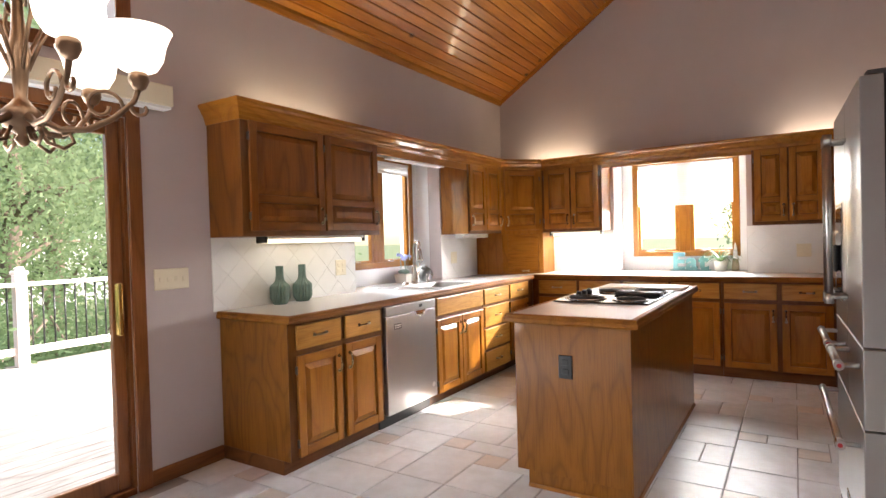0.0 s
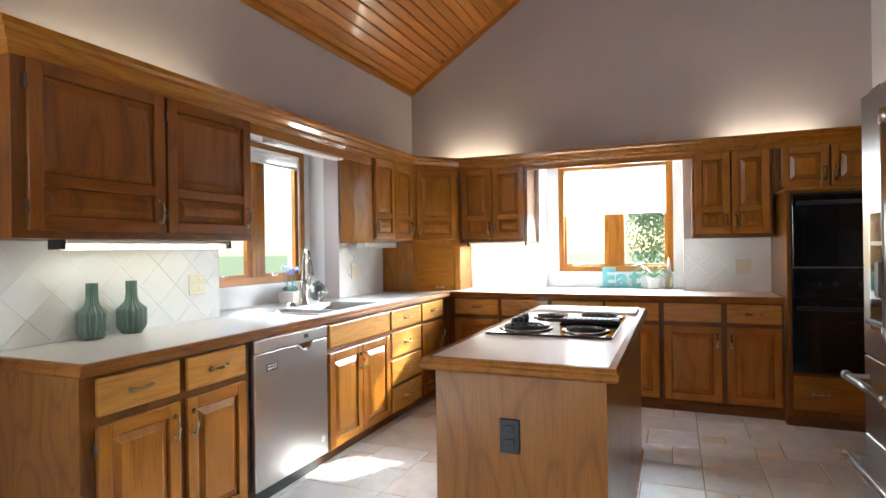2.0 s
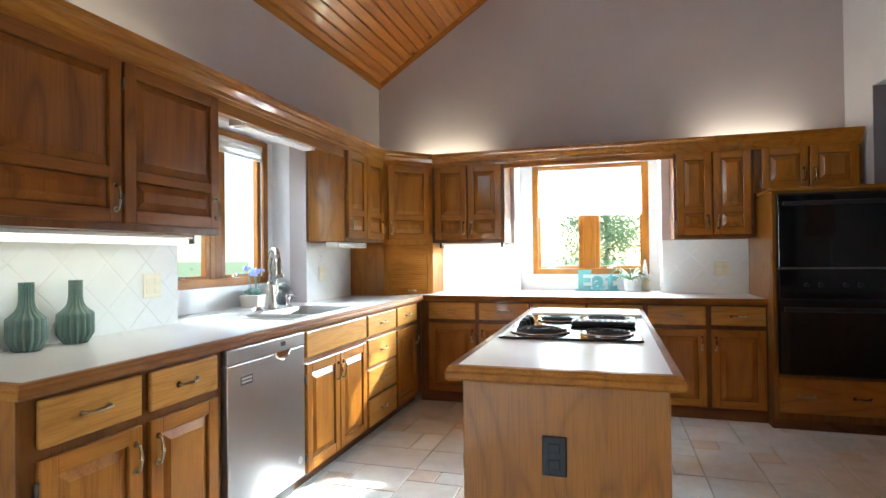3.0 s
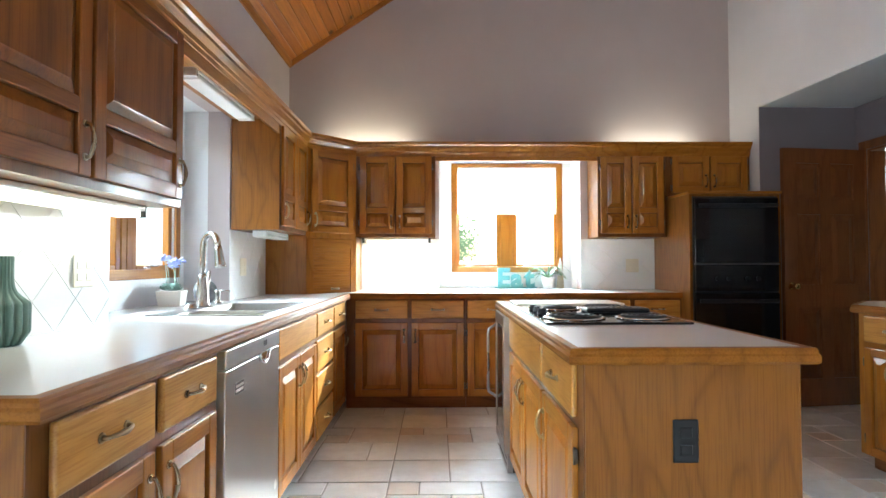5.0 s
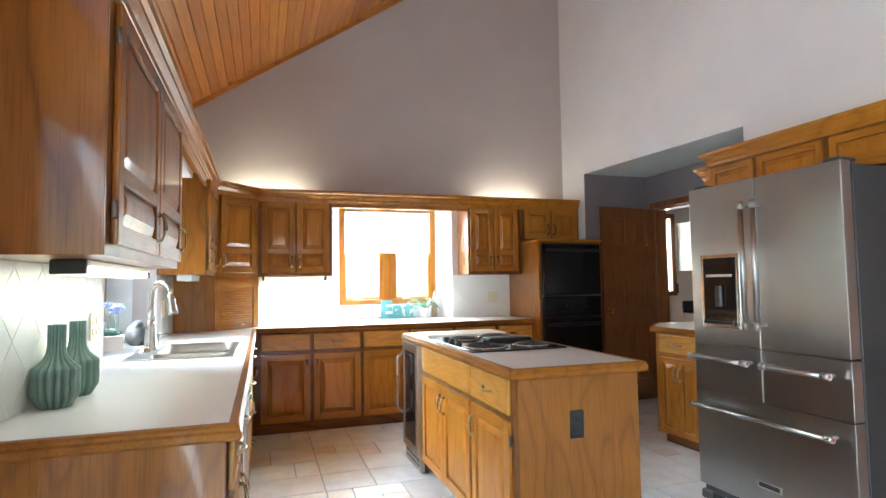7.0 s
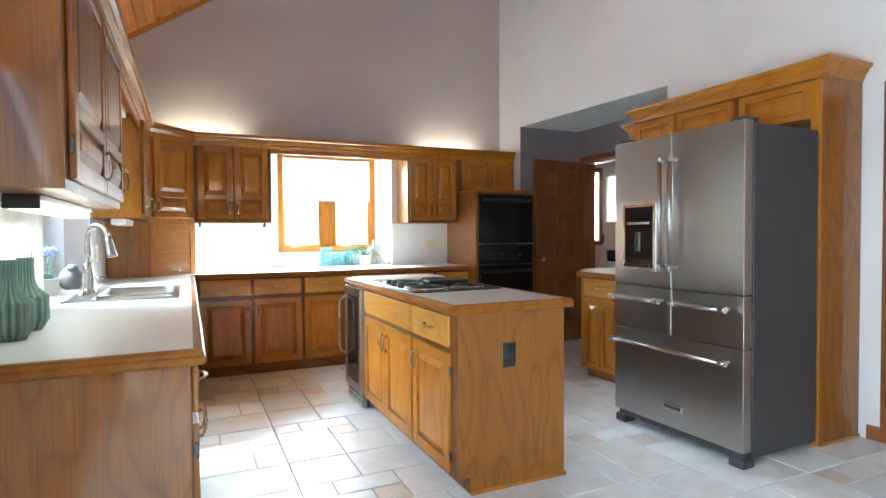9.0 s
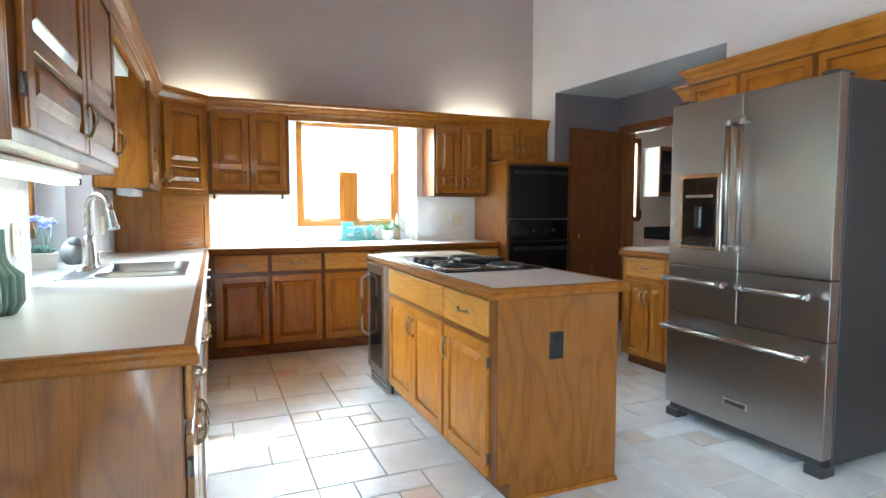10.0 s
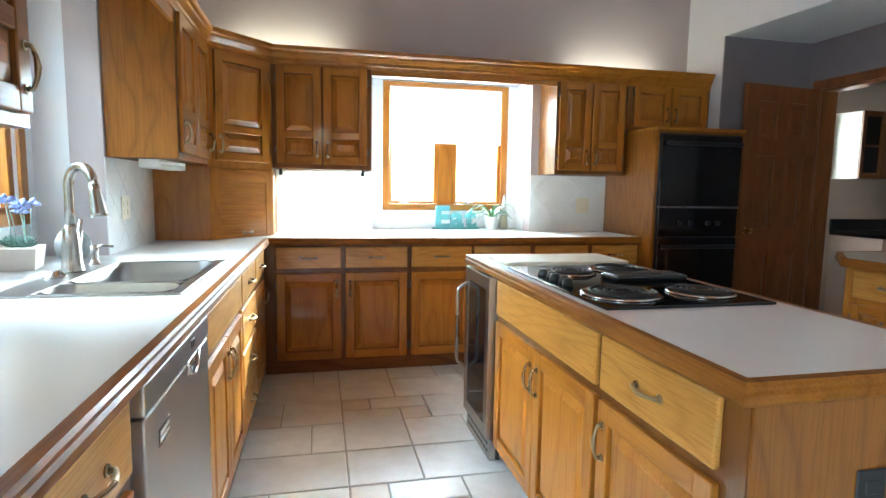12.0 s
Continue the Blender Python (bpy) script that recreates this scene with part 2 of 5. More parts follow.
def prism(bm, pts, z0, z1, mat=0):
    lo = [bm.verts.new((x, y, z0)) for x, y in pts]
    hi = [bm.verts.new((x, y, z1)) for x, y in pts]
    n = len(pts)
    fs = [bm.faces.new(lo[::-1]), bm.faces.new(hi)]
    fs += [bm.faces.new((lo[i], lo[(i + 1) % n], hi[(i + 1) % n], hi[i])) for i in range(n)]
    for f in fs:
        f.material_index = mat
    return bm


def sweep(bm, path, profile, mat=0):
    """A moulding: a profile of (outward, z) along a plan path, mitred at its corners; outward is to the path's right."""
    path = [Vector(p) for p in path]
    rings = []
    for i, p in enumerate(path):
        ns = []
        for a, b in ((i - 1, i), (i, i + 1)):
            if a >= 0 and b < len(path):
                d = (path[b] - path[a]).normalized()
                ns.append(Vector((d.y, -d.x)))
        n = ns[0] if len(ns) == 1 else (ns[0] + ns[1]) / (1 + ns[0].dot(ns[1]))
        rings.append([bm.verts.new((p.x + n.x * o, p.y + n.y * o, z)) for o, z in profile])
    k = len(profile)
    for a, b in zip(rings, rings[1:]):
        for j in range(k):
            bm.faces.new((a[j], a[(j + 1) % k], b[(j + 1) % k], b[j])).material_index = mat
    bm.faces.new(rings[0][::-1]).material_index = mat
    bm.faces.new(rings[-1]).material_index = mat
    return bm


def tube(bm, pts, r, seg=8, mat=0, radii=None):
    pts = [Vector(p) for p in pts]
    rings = []
    side = None
    for i, p in enumerate(pts):
        d = (pts[min(i + 1, len(pts) - 1)] - pts[max(i - 1, 0)]).normalized()
        if side is None:
            side = d.orthogonal().normalized()
        side = (side - d * side.dot(d)).normalized()
        up = d.cross(side)
        rr = radii[i] if radii else r
        rings.append([bm.verts.new(p + (side * math.cos(2 * math.pi * j / seg) + up * math.sin(2 * math.pi * j / seg)) * rr) for j in range(seg)])
    for a, b in zip(rings, rings[1:]):
        for j in range(seg):
            f = bm.faces.new((a[j], a[(j + 1) % seg], b[(j + 1) % seg], b[j]))
            f.material_index, f.smooth = mat, True
    bm.faces.new(rings[0][::-1]).material_index = mat
    bm.faces.new(rings[-1]).material_index = mat
    return bm


def lathe(bm, profile, seg=24, at=(0, 0, 0), mat=0, flute=0.0, flutes=0):
    """A turned shape from (radius, z); flutes press ribs into it."""
    rings = []
    for r, z in profile:
        ring = []
        for j in range(seg):
            a = 2 * math.pi * j / seg
            rr = r * (1 + flute * (1.6 * abs(math.cos(flutes * a / 2)) - 1)) if flutes else r
            ring.append(bm.verts.new((at[0] + rr * math.cos(a), at[1] + rr * math.sin(a), at[2] + z)))
        rings.append(ring)
    for a, b in zip(rings, rings[1:]):
        for j in range(seg):
            f = bm.faces.new((a[j], a[(j + 1) % seg], b[(j + 1) % seg], b[j]))
            f.material_index, f.smooth = mat, True
    bm.faces.new(rings[0][::-1]).material_index = mat
    bm.faces.new(rings[-1]).material_index = mat
    return bm


def arc(p, q, lift, n=8):
    """Points of a bow from p to q that bulges by the vector lift."""
    p, q, lift = Vector(p), Vector(q), Vector(lift)
    return [p.lerp(q, i / n) + lift * math.sin(math.pi * i / n) for i in range(n + 1)]


# ---- structure ----
LW, BW = -2.74, 6.17
EAVE, SLOPE = 2.97, 0.665


def RW(y):
    return 1.26 + 0.08 * (6.17 - y)


def structure(name, bm, material, label, category):
    return tagged(part(name, bm, material), label, category, kind="structure")


SOUTH, RIDGE = -6.0, 1.9
# left wall: pieces round the slider, its transom and the sink window recess
S0, S1 = -1.66, 1.645
R0, R1, RZ = 3.45, 4.755, 2.13
structure("wall_west", boxes(
    (LW - 0.14, LW, SOUTH, S0, -0.1, EAVE), (LW - 0.14, LW, S0, S1, 2.02, 2.34), (LW - 0.14, LW, S0, S1, 2.86, EAVE),
    (LW - 0.14, LW, S1, R0, -0.1, EAVE), (LW - 0.14, LW, R0, R1, RZ, EAVE), (LW - 0.14, LW, R0, R1, -0.1, 0.86),
    (LW - 0.14, LW, R1, BW + 0.14, -0.1, EAVE)), wall_paint, "mauve painted wall of the kitchen with the sink window", "wall")
XW = -3.03
structure("window_recess_1", boxes(
    (XW - 0.14, LW - 0.14, R0 - 0.1, R0, 0.86, RZ + 0.1), (XW - 0.14, LW - 0.14, R1, R1 + 0.1, 0.86, RZ + 0.1), (XW - 0.14, LW - 0.14, R0, R1, RZ, RZ + 0.1),
    (XW - 0.14, XW, R0, R1, 0.80, 1.09), (XW - 0.14, XW, R0, 3.625, 1.09, RZ), (XW - 0.14, XW, 4.645, R1, 1.09, RZ), (XW - 0.14, XW, 3.625, 4.645, 2.09, RZ)),
    white_paint, "white painted recess round the sink window", "wall")
# back wall with its window recess
Q0, Q1 = -1.385, -0.11
YW = 6.53
structure("wall_north", boxes(
    (LW, Q0, BW, BW + 0.14, -0.1, 7.0), (Q1, 2.0, BW, BW + 0.14, -0.1, 7.0), (Q0, Q1, BW, BW + 0.14, RZ, 7.0), (Q0, Q1, BW, BW + 0.14, -0.1, 0.86)),
    wall_paint, "tall mauve painted gable wall above the cabinets", "wall")
structure("window_recess_2", boxes(
    (Q0 - 0.1, Q0, BW + 0.14, YW + 0.14, 0.86, RZ + 0.1), (Q1, Q1 + 0.1, BW + 0.14, YW + 0.14, 0.86, RZ + 0.1), (Q0, Q1, BW + 0.14, YW + 0.14, RZ, RZ + 0.1),
    (Q0, Q1, YW, YW + 0.14, 0.80, 1.09), (Q0, -1.245, YW, YW + 0.14, 1.09, RZ), (-0.215, Q1, YW, YW + 0.14, 1.09, RZ), (-1.245, -0.215, YW, YW + 0.14, 2.09, RZ)),
    white_paint, "white painted recess round the back window", "wall")
# right wall with the passage to the laundry
HZ, A0, A1, AX = 2.46, 3.80, 5.76, 2.10
bm = bmesh.new()
T = 0.14
prism(bm, [(RW(BW), BW), (RW(A1 + 0.012), A1 + 0.012), (AX + T, A1 + 0.012), (AX + T, BW)], -0.1, HZ)
prism(bm, [(RW(BW), BW), (RW(A0), A0), (RW(A0) + T, A0), (RW(BW) + T, BW)], HZ, 7.0)
prism(bm, [(RW(A0), A0), (RW(SOUTH), SOUTH), (RW(SOUTH) + T, SOUTH), (RW(A0) + T, A0)], -0.1, 7.0)
prism(bm, [(RW(A0) + T, A0), (AX + T, A0), (AX + T, A0 - T), (RW(A0) + T, A0 - T)], -0.1, HZ)
# paler copy of the wall mauve: daylight on this side is painted in
structure("wall_east", bm, paint("lit_mauve_paint", (0.66, 0.625, 0.635)), "tall mauve painted wall behind the refrigerator", "wall")
D0, D1, DZ = 4.93, 5.64, 2.075
# passage walls in a darker mauve: their shade is put into the paint colour
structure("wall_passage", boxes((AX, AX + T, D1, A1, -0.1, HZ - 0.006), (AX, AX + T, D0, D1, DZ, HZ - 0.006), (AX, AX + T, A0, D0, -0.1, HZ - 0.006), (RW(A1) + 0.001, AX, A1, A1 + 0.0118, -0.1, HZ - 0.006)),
          paint("shaded_mauve_paint", (0.185, 0.153, 0.165)), "mauve painted wall with the laundry doorway", "wall")
structure("ceiling_passage", prism(bmesh.new(), [(RW(A1) + 0.002, A1), (AX + T, A1), (AX + T, A0), (RW(A0) + 0.002, A0)], HZ - 0.005, HZ - 0.0005), paint("grey_white_ceiling", (0.62, 0.63, 0.64)), "white painted low ceiling of the passage", "ceiling")
structure("wall_south", boxes((LW - 0.14, RW(SOUTH) + T, SOUTH - 0.14, SOUTH, -0.1, 7.0)), wall_paint, "plain mauve painted wall closing the room", "wall")
structure("floor", boxes((LW - 0.14, 5.2, SOUTH - 0.14, 6.9, -0.12, -0.008)), grout, "grey grout bed under the floor tiles", "floor")
# laundry room beyond the doorway
structure("wall_laundry", boxes((AX + T, 2.5, 6.3, 6.42, -0.1, 2.6), (3.4, 5.2, 6.3, 6.42, -0.1, 2.6), (2.5, 3.4, 6.3, 6.42, -0.1, 1.15), (2.5, 3.4, 6.3, 6.42, 2.06, 2.6),
                                (AX, AX + T, 3.2, 3.655, -0.1, 2.6), (AX - 0.2, AX + T, 6.312, 6.42, -0.1, 2.6), (AX + 0.001, AX + T, 3.2, 6.42, HZ + 0.001, 2.6), (5.1, 5.2, 3.3, 6.3, -0.1, 2.6), (AX + T, 5.2, 3.2, 3.3, -0.1, 2.6)), laundry_paint, "beige painted laundry room walls", "wall")
structure("ceiling_laundry", boxes((AX + T, 5.2, 3.2, 6.42, 2.6, 2.7)), white_paint, "white laundry room ceiling", "ceiling")


def ceiling():
    """Sloped tongue-and-groove boards rising from the west eave, meeting the east wall."""
    bm = bmesh.new()
    pitch = math.atan(SLOPE)
    d, n = Vector((math.cos(pitch), 0, math.sin(pitch))), Vector((-math.sin(pitch), 0, math.cos(pitch)))
    start = Vector((LW, 0, EAVE))
    length = (RIDGE - LW) / math.cos(pitch)
    w = 0.088
    count = int(length / w) + 1
    for i in range(count):
        for y0, y1 in ((SOUTH, 1.1 + 2.2 * ((i * 7) % 5) / 5), (1.1 + 2.2 * ((i * 7) % 5) / 5 + 0.001, BW)):
            prof = [(0.0, 0.009), (0.009, 0.0), (w - 0.009, 0.0), (w - 0.0005, 0.009), (w - 0.0005, 0.03), (0.0, 0.03)]
            a = [bm.verts.new(start + d * (i * w + s) + n * h + Vector((0, y0, 0))) for s, h in prof]
            b = [bm.verts.new(start + d * (i * w + s) + n * h + Vector((0, y1, 0))) for s, h in prof]
            for j in range(6):
                bm.faces.new((a[j], a[(j + 1) % 6], b[(j + 1) % 6], b[j]))
            bm.faces.new(a)
            bm.faces.new(b[::-1])
    return structure("ceiling", bm, pine_mat, "varnished knotty pine board vaulted ceiling", "ceiling")


ceiling()
structure("roof_deck", prism(bmesh.new(), [(-4.0, SOUTH - 0.2), (2.4, SOUTH - 0.2), (2.4, BW + 0.2), (-4.0, BW + 0.2)], 7.0, 7.05), white_paint, "plain closing deck above the ceiling", "ceiling")
bm = bmesh.new()
sweep(bm, [(LW, SOUTH), (LW, BW)], [(0, EAVE - 0.045), (0.016, EAVE - 0.045), (0.03, EAVE - 0.01), (0.03, EAVE + 0.014), (0, EAVE + 0.01)])
structure("trim_eave", bm, oak_y, "varnished wood moulding along the eave", "trim")
bm = bmesh.new()
pitch = math.atan(SLOPE)
for s in range(1):
    a, b = Vector((LW, 0, EAVE)), Vector((RIDGE - 0.4, 0, EAVE + SLOPE * (RIDGE - 0.4 - LW)))
    n = Vector((math.sin(pitch), 0, -math.cos(pitch)))
    vs = []
    for p in (a, b):
        for o, y in ((0, BW), (0, BW - 0.022), (0.04, BW - 0.014), (0.04, BW)):
            vs.append(bm.verts.new(p + n * o + Vector((0, y, 0))))
    for j in range(4):
        bm.faces.new((vs[j], vs[(j + 1) % 4], vs[4 + (j + 1) % 4], vs[4 + j]))
structure("trim_rake", bm, oak_x, "varnished wood moulding along the gable", "trim")
BASE = [(0, 0), (0.013, 0), (0.013, 0.07), (0.006, 0.085), (0, 0.085)]
for i, path in enumerate(([(LW, 1.722), (LW, 2.175)], [(RW(2.36), 2.36), (RW(2.28), 2.28)], [(RW(1.2), 1.2), (RW(SOUTH), SOUTH)])):
    structure("baseboard", sweep(bmesh.new(), path, BASE), trim_y, "varnished wood baseboard", "baseboard")


# ---- cabinets ----
def pull(parent, x, z, vertical, y=0.0, length=0.094):
    """A bow pull with a swelling centre and round feet."""
    bm = bmesh.new()
    a = Vector((0, 0, length / 2)) if vertical else Vector((length / 2, 0, 0))
    c = Vector((x, y, z))
    pts = [c - a, c - a + Vector((0, -0.014, 0))] + [c + a * k + Vector((0, -0.014 - 0.012 * (1 - k * k), 0)) for k in (-0.8, -0.45, 0, 0.45, 0.8)] + [c + a + Vector((0, -0.014, 0)), c + a]
    tube(bm, pts, 0.004, 8, 0, [0.0075, 0.0055, 0.0048, 0.0055, 0.0074, 0.0055, 0.0048, 0.0055, 0.0075])
    for s in (-1, 1):
        lathe_at = c + a * s
        tube(bm, [lathe_at, lathe_at + Vector((0, -0.004, 0))], 0.0115, 10)
    return part("handle", bm, brass, parent, "aged brass bow pull")


def hinge(parent, x, z, y):
    bm = bmesh.new()
    tube(bm, [(x, y, z - 0.024), (x, y, z + 0.024)], 0.0055, 8)
    box(bm, x - 0.007, x + 0.007, y + 0.001, y + 0.008, z - 0.02, z + 0.02)
    return part("hinge", bm, hinge_metal, parent, "dark metal hinge")


def panel_door(parent, x0, x1, z0, z1, splits=(), handle=None, hinges=None, name="door", y=0.0, mats=None, stile=0.056):
    """A frame-and-raised-panel door; its face stands 20 mm proud of y."""
    mats = mats or [oak_z, oak_x]
    yf = y - 0.020
    door = part(name, boxes((x0 + 0.01, x1 - 0.01, y - 0.0035, y - 0.0005, z0 + 0.01, z1 - 0.01)), mats[0], parent)
    for a, b in ((x0, x0 + stile), (x1 - stile, x1)):
        part("stile", box(bmesh.new(), a, b, yf, y - 0.001, z0, z1, 0.004, 0, 2), mats[0], door)
    edges = [z0] + [z0 + (z1 - z0) * s for s in splits] + [z1]
    cells = []
    for i in range(len(edges)):
        if i == 0:
            a, b = z0, z0 + stile
        elif i == len(edges) - 1:
            a, b = z1 - stile, z1
        else:
            a, b = edges[i] - stile * 0.42, edges[i] + stile * 0.42
        part("rail", box(bmesh.new(), x0 + stile - 0.001, x1 - stile + 0.001, yf + 0.0006, y - 0.0015, a, b, 0.004, 0, 2), mats[1], door)
        cells.append((a, b))
    for (a0, b0), (a1, b1) in zip(cells, cells[1:]):
        bm = bmesh.new()
        xa, xb, za, zb = x0 + stile - 0.004, x1 - stile + 0.004, b0 - 0.004, a1 + 0.004
        m = min(0.036, (zb - za) * 0.28)
        levels = [(0.0, y - 0.004), (0.008, y - 0.006), (m, yf + 0.0035), (m + 0.005, yf + 0.001)]
        rings = [[bm.verts.new(c) for c in ((xa + o, yy, za + o), (xb - o, yy, za + o), (xb - o, yy, zb - o), (xa + o, yy, zb - o))] for o, yy in levels]
        for k, (p, q) in enumerate(zip(rings, rings[1:])):
            for j in range(4):
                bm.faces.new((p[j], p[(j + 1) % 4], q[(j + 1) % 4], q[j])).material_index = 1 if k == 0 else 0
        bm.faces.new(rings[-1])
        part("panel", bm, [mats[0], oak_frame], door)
    if handle:
        pull(door, handle[0], handle[1], True, yf)
    if hinges is not None:
        for f in (0.14, 0.86):
            hinge(door, hinges, z0 + (z1 - z0) * f, yf + 0.006)
    return door


def drawer(parent, x0, x1, z0, z1, handle=True, y=0.0, name="drawer"):
    bm = bmesh.new()
    box(bm, x0, x1, y - 0.020, y - 0.001, z0, z1, 0.007, 0, 3)
    d = part(name, bm, oak_pale, parent)
    if handle:
        pull(d, (x0 + x1) / 2, (z0 + z1) / 2, False, y - 0.020)
    return d


def carcass(parent, w, depth, z0, z1, name="body", toe=True, recess=0.06, hollow=0.0):
    """The cabinet's box with its face frame; local x along it, front at y 0."""
    bm = bmesh.new()
    box(bm, 0, w, 0.002, depth, z0, z1 - hollow, 0.0015)
    b = part(name, bm, veneer, parent)
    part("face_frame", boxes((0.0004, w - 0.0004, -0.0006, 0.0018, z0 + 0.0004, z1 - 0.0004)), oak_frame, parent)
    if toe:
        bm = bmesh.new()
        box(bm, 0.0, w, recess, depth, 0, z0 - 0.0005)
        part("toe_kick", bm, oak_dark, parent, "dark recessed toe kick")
    return b


def handle_pos(x0, x1, side, z):
    return (x0 + 0.03, z) if side == "l" else (x1 - 0.03, z)


CT = 0.915
ROW = "kitchen base cabinets"


def base_unit(label, m, w, depth, columns, name="base_cabinet", ztop=0.872, recess=0.06, hollow=0.0):
    """columns: (x0, x1, kind, handle side); kinds: dd drawer over door, d4 four drawers, ff false front over two doors."""
    c = thing(name, m, label, "cabinet", ROW)
    carcass(c, w, depth, 0.082, ztop, recess=recess, hollow=hollow)
    for x0, x1, kind, side in columns:
        if kind == "d4":
            for a, b in ((0.712, 0.855), (0.505, 0.690), (0.298, 0.483), (0.095, 0.276)):
                drawer(c, x0, x1, a, b)
            continue
        drawer(c, x0, x1, 0.712, 0.855, kind != "ff")
        if kind == "ff":
            mid = (x0 + x1) / 2
            panel_door(c, x0, mid - 0.003, 0.095, 0.680, (), handle_pos(x0, mid - 0.003, "r", 0.575), x0 - 0.004)
            panel_door(c, mid + 0.003, x1, 0.095, 0.680, (), handle_pos(mid + 0.003, x1, "l", 0.575), x1 + 0.004)
        else:
            panel_door(c, x0, x1, 0.095, 0.680, (), handle_pos(x0, x1, side, 0.575), x1 + 0.004 if side == "l" else x0 - 0.004)
    return c


FX, FY = -2.135, 5.635
left = lambda y: pose(FX, y, 0, 0, 0, 90)
back = lambda x: pose(x, FY, 0)
DEP = FX - LW - 0.004
base_unit("honey oak base cabinet with two drawers over two doors", left(2.180), 0.849, DEP, [(0.055, 0.420, "dd", "r"), (0.457, 0.81, "dd", "l")])
base_unit("honey oak sink base cabinet with false drawer front", left(3.664), 0.818, DEP, [(0.036, 0.803, "ff", "")], hollow=0.16)
base_unit("honey oak cabinet with a stack of four drawers", left(4.484), 0.530, DEP, [(0.012, 0.522, "d4", "")])
base_unit("honey oak corner base cabinet with one drawer and door", left(5.016), 0.617, DEP, [(0.02, 0.465, "dd", "r")])
BD = BW - FY - 0.004
base_unit("honey oak base cabinet with two drawers over doors", back(-2.133), 0.955, BD, [(0.076, 0.493, "dd", "r"), (0.523, 0.940, "dd", "l")], recess=0.012)
base_unit("honey oak base cabinet behind the island", back(-1.176), 0.890, BD, [(0.012, 0.436, "dd", "r"), (0.456, 0.872, "dd", "l")], recess=0.012)
base_unit("honey oak base cabinet beside the oven tower", back(-0.284), 0.842, BD, [(0.016, 0.428, "dd", "r"), (0.464, 0.83, "dd", "l")], recess=0.012)

# counter with its wood edge
EDGE = [(-0.028, 0.870), (0.0, 0.870), (0.006, 0.878), (0.006, 0.893), (0.001, 0.9), (0.001, 0.908), (-0.004, 0.9155), (-0.028, 0.9155)]
SX0, SX1, SY0, SY1 = -2.70, -2.205, 3.715, 4.475
cx = -2.12
ctr = thing("worktop", pose(0, 0, 0), "white laminate worktop with a honey oak edge", "worktop")
for x0, x1, y0, y1 in ((LW + 0.001, cx, 2.187, SY0), (LW + 0.001, SX0, SY0, SY1), (SX1, cx, SY0, SY1), (LW + 0.001, cx, SY1, BW - 0.001), (cx, 0.556, 5.62, BW - 0.001),
                       (XW + 0.001, LW + 0.001, R0 + 0.002, R1 - 0.002), (Q0 + 0.002, Q1 - 0.002, BW - 0.001, YW - 0.001)):
    part("top", boxes((x0, x1, y0, y1, 0.8745, CT)), laminate, ctr)
bm = bmesh.new()
sweep(bm, [(LW + 0.002, 2.165), (-2.10, 2.165), (-2.10, 5.60), (0.556, 5.60)][::1], EDGE)
part("edge", bm, oak_edge, ctr, "honey oak edge moulding")


# ---- upper cabinets ----
UZ0, UZ1 = 1.372, 2.09
UP = "kitchen wall cabinets"


def wall_unit(label, m, w, depth, doors, z0=UZ0, z1=UZ1, split=0.30, lip=0.03, name="wall_cabinet"):
    c = thing(name, m, label, "cabinet", UP)
    carcass(c, w, depth, z0, z1, "body", False)
    for x0, x1, side in doors:
        panel_door(c, x0, x1, z0 + lip, z1 - 0.035, (split,) if split else (), handle_pos(x0, x1, side, z0 + lip + 0.10), x1 + 0.004 if side == "l" else x0 - 0.004)
    return c


UX, UY = -2.425, 5.845
uleft = lambda y: pose(UX, y, 0, 0, 0, 90)
UD = UX - LW - 0.003
first = wall_unit("reddish oak wall cabinet, darkened in colour to look shaded, two raised-panel doors, light below", uleft(2.135), 1.251, UD, [(0.05, 0.655, "r"), (0.671, 1.230, "r")])
# shade goes into the wood colour: swap in the darker oak copies
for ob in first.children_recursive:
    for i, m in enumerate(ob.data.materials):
        ob.data.materials[i] = {oak_z: shaded_oak_z, oak_x: shaded_oak_x, veneer: shaded_oak_z}.get(m, m)
wall_unit("honey oak wall cabinet with two doors beside the sink window", uleft(4.77), 0.72, UD, [(0.03, 0.362, "l"), (0.374, 0.705, "r")])
wall_unit("honey oak wall cabinet with two doors above a lit backsplash", pose(-2.085, UY, 0), 0.665, BW - UY - 0.003, [(0.03, 0.325, "r"), (0.337, 0.635, "l")])
wall_unit("honey oak wall cabinet with two doors beside the oven", pose(-0.045, UY, 0), 0.575, BW - UY - 0.003, [(0.02, 0.278, "r"), (0.29, 0.555, "l")])
wall_unit("small honey oak cabinet with two doors above the oven tower", pose(0.534, UY, 0), 0.716, BW - UY - 0.003, [(0.05, 0.365, "r"), (0.377, 0.69, "l")], 1.715, UZ1, (), 0.03)

# diagonal corner cabinet with an appliance garage below it
P, Q = Vector((UX, 5.494)), Vector((-2.087, UY))
diag = (Q - P).length
ang = math.degrees(math.atan2(Q.y - P.y, Q.x - P.x))
c = thing("corner_cabinet", pose(P.x, P.y, 0, 0, 0, ang), "honey oak diagonal corner cabinet with a roll-door appliance garage", "cabinet", UP)
inv = pose(P.x, P.y, 0, 0, 0, ang).inverted()
plan = [(inv @ Vector((x, y, 0))).xy for x, y in ((P.x, P.y), (Q.x, Q.y), (-2.087, BW - 0.003), (LW + 0.003, BW - 0.003), (LW + 0.003, 5.494))]
part("body", prism(bmesh.new(), plan, 1.36, UZ1), oak_z, c)
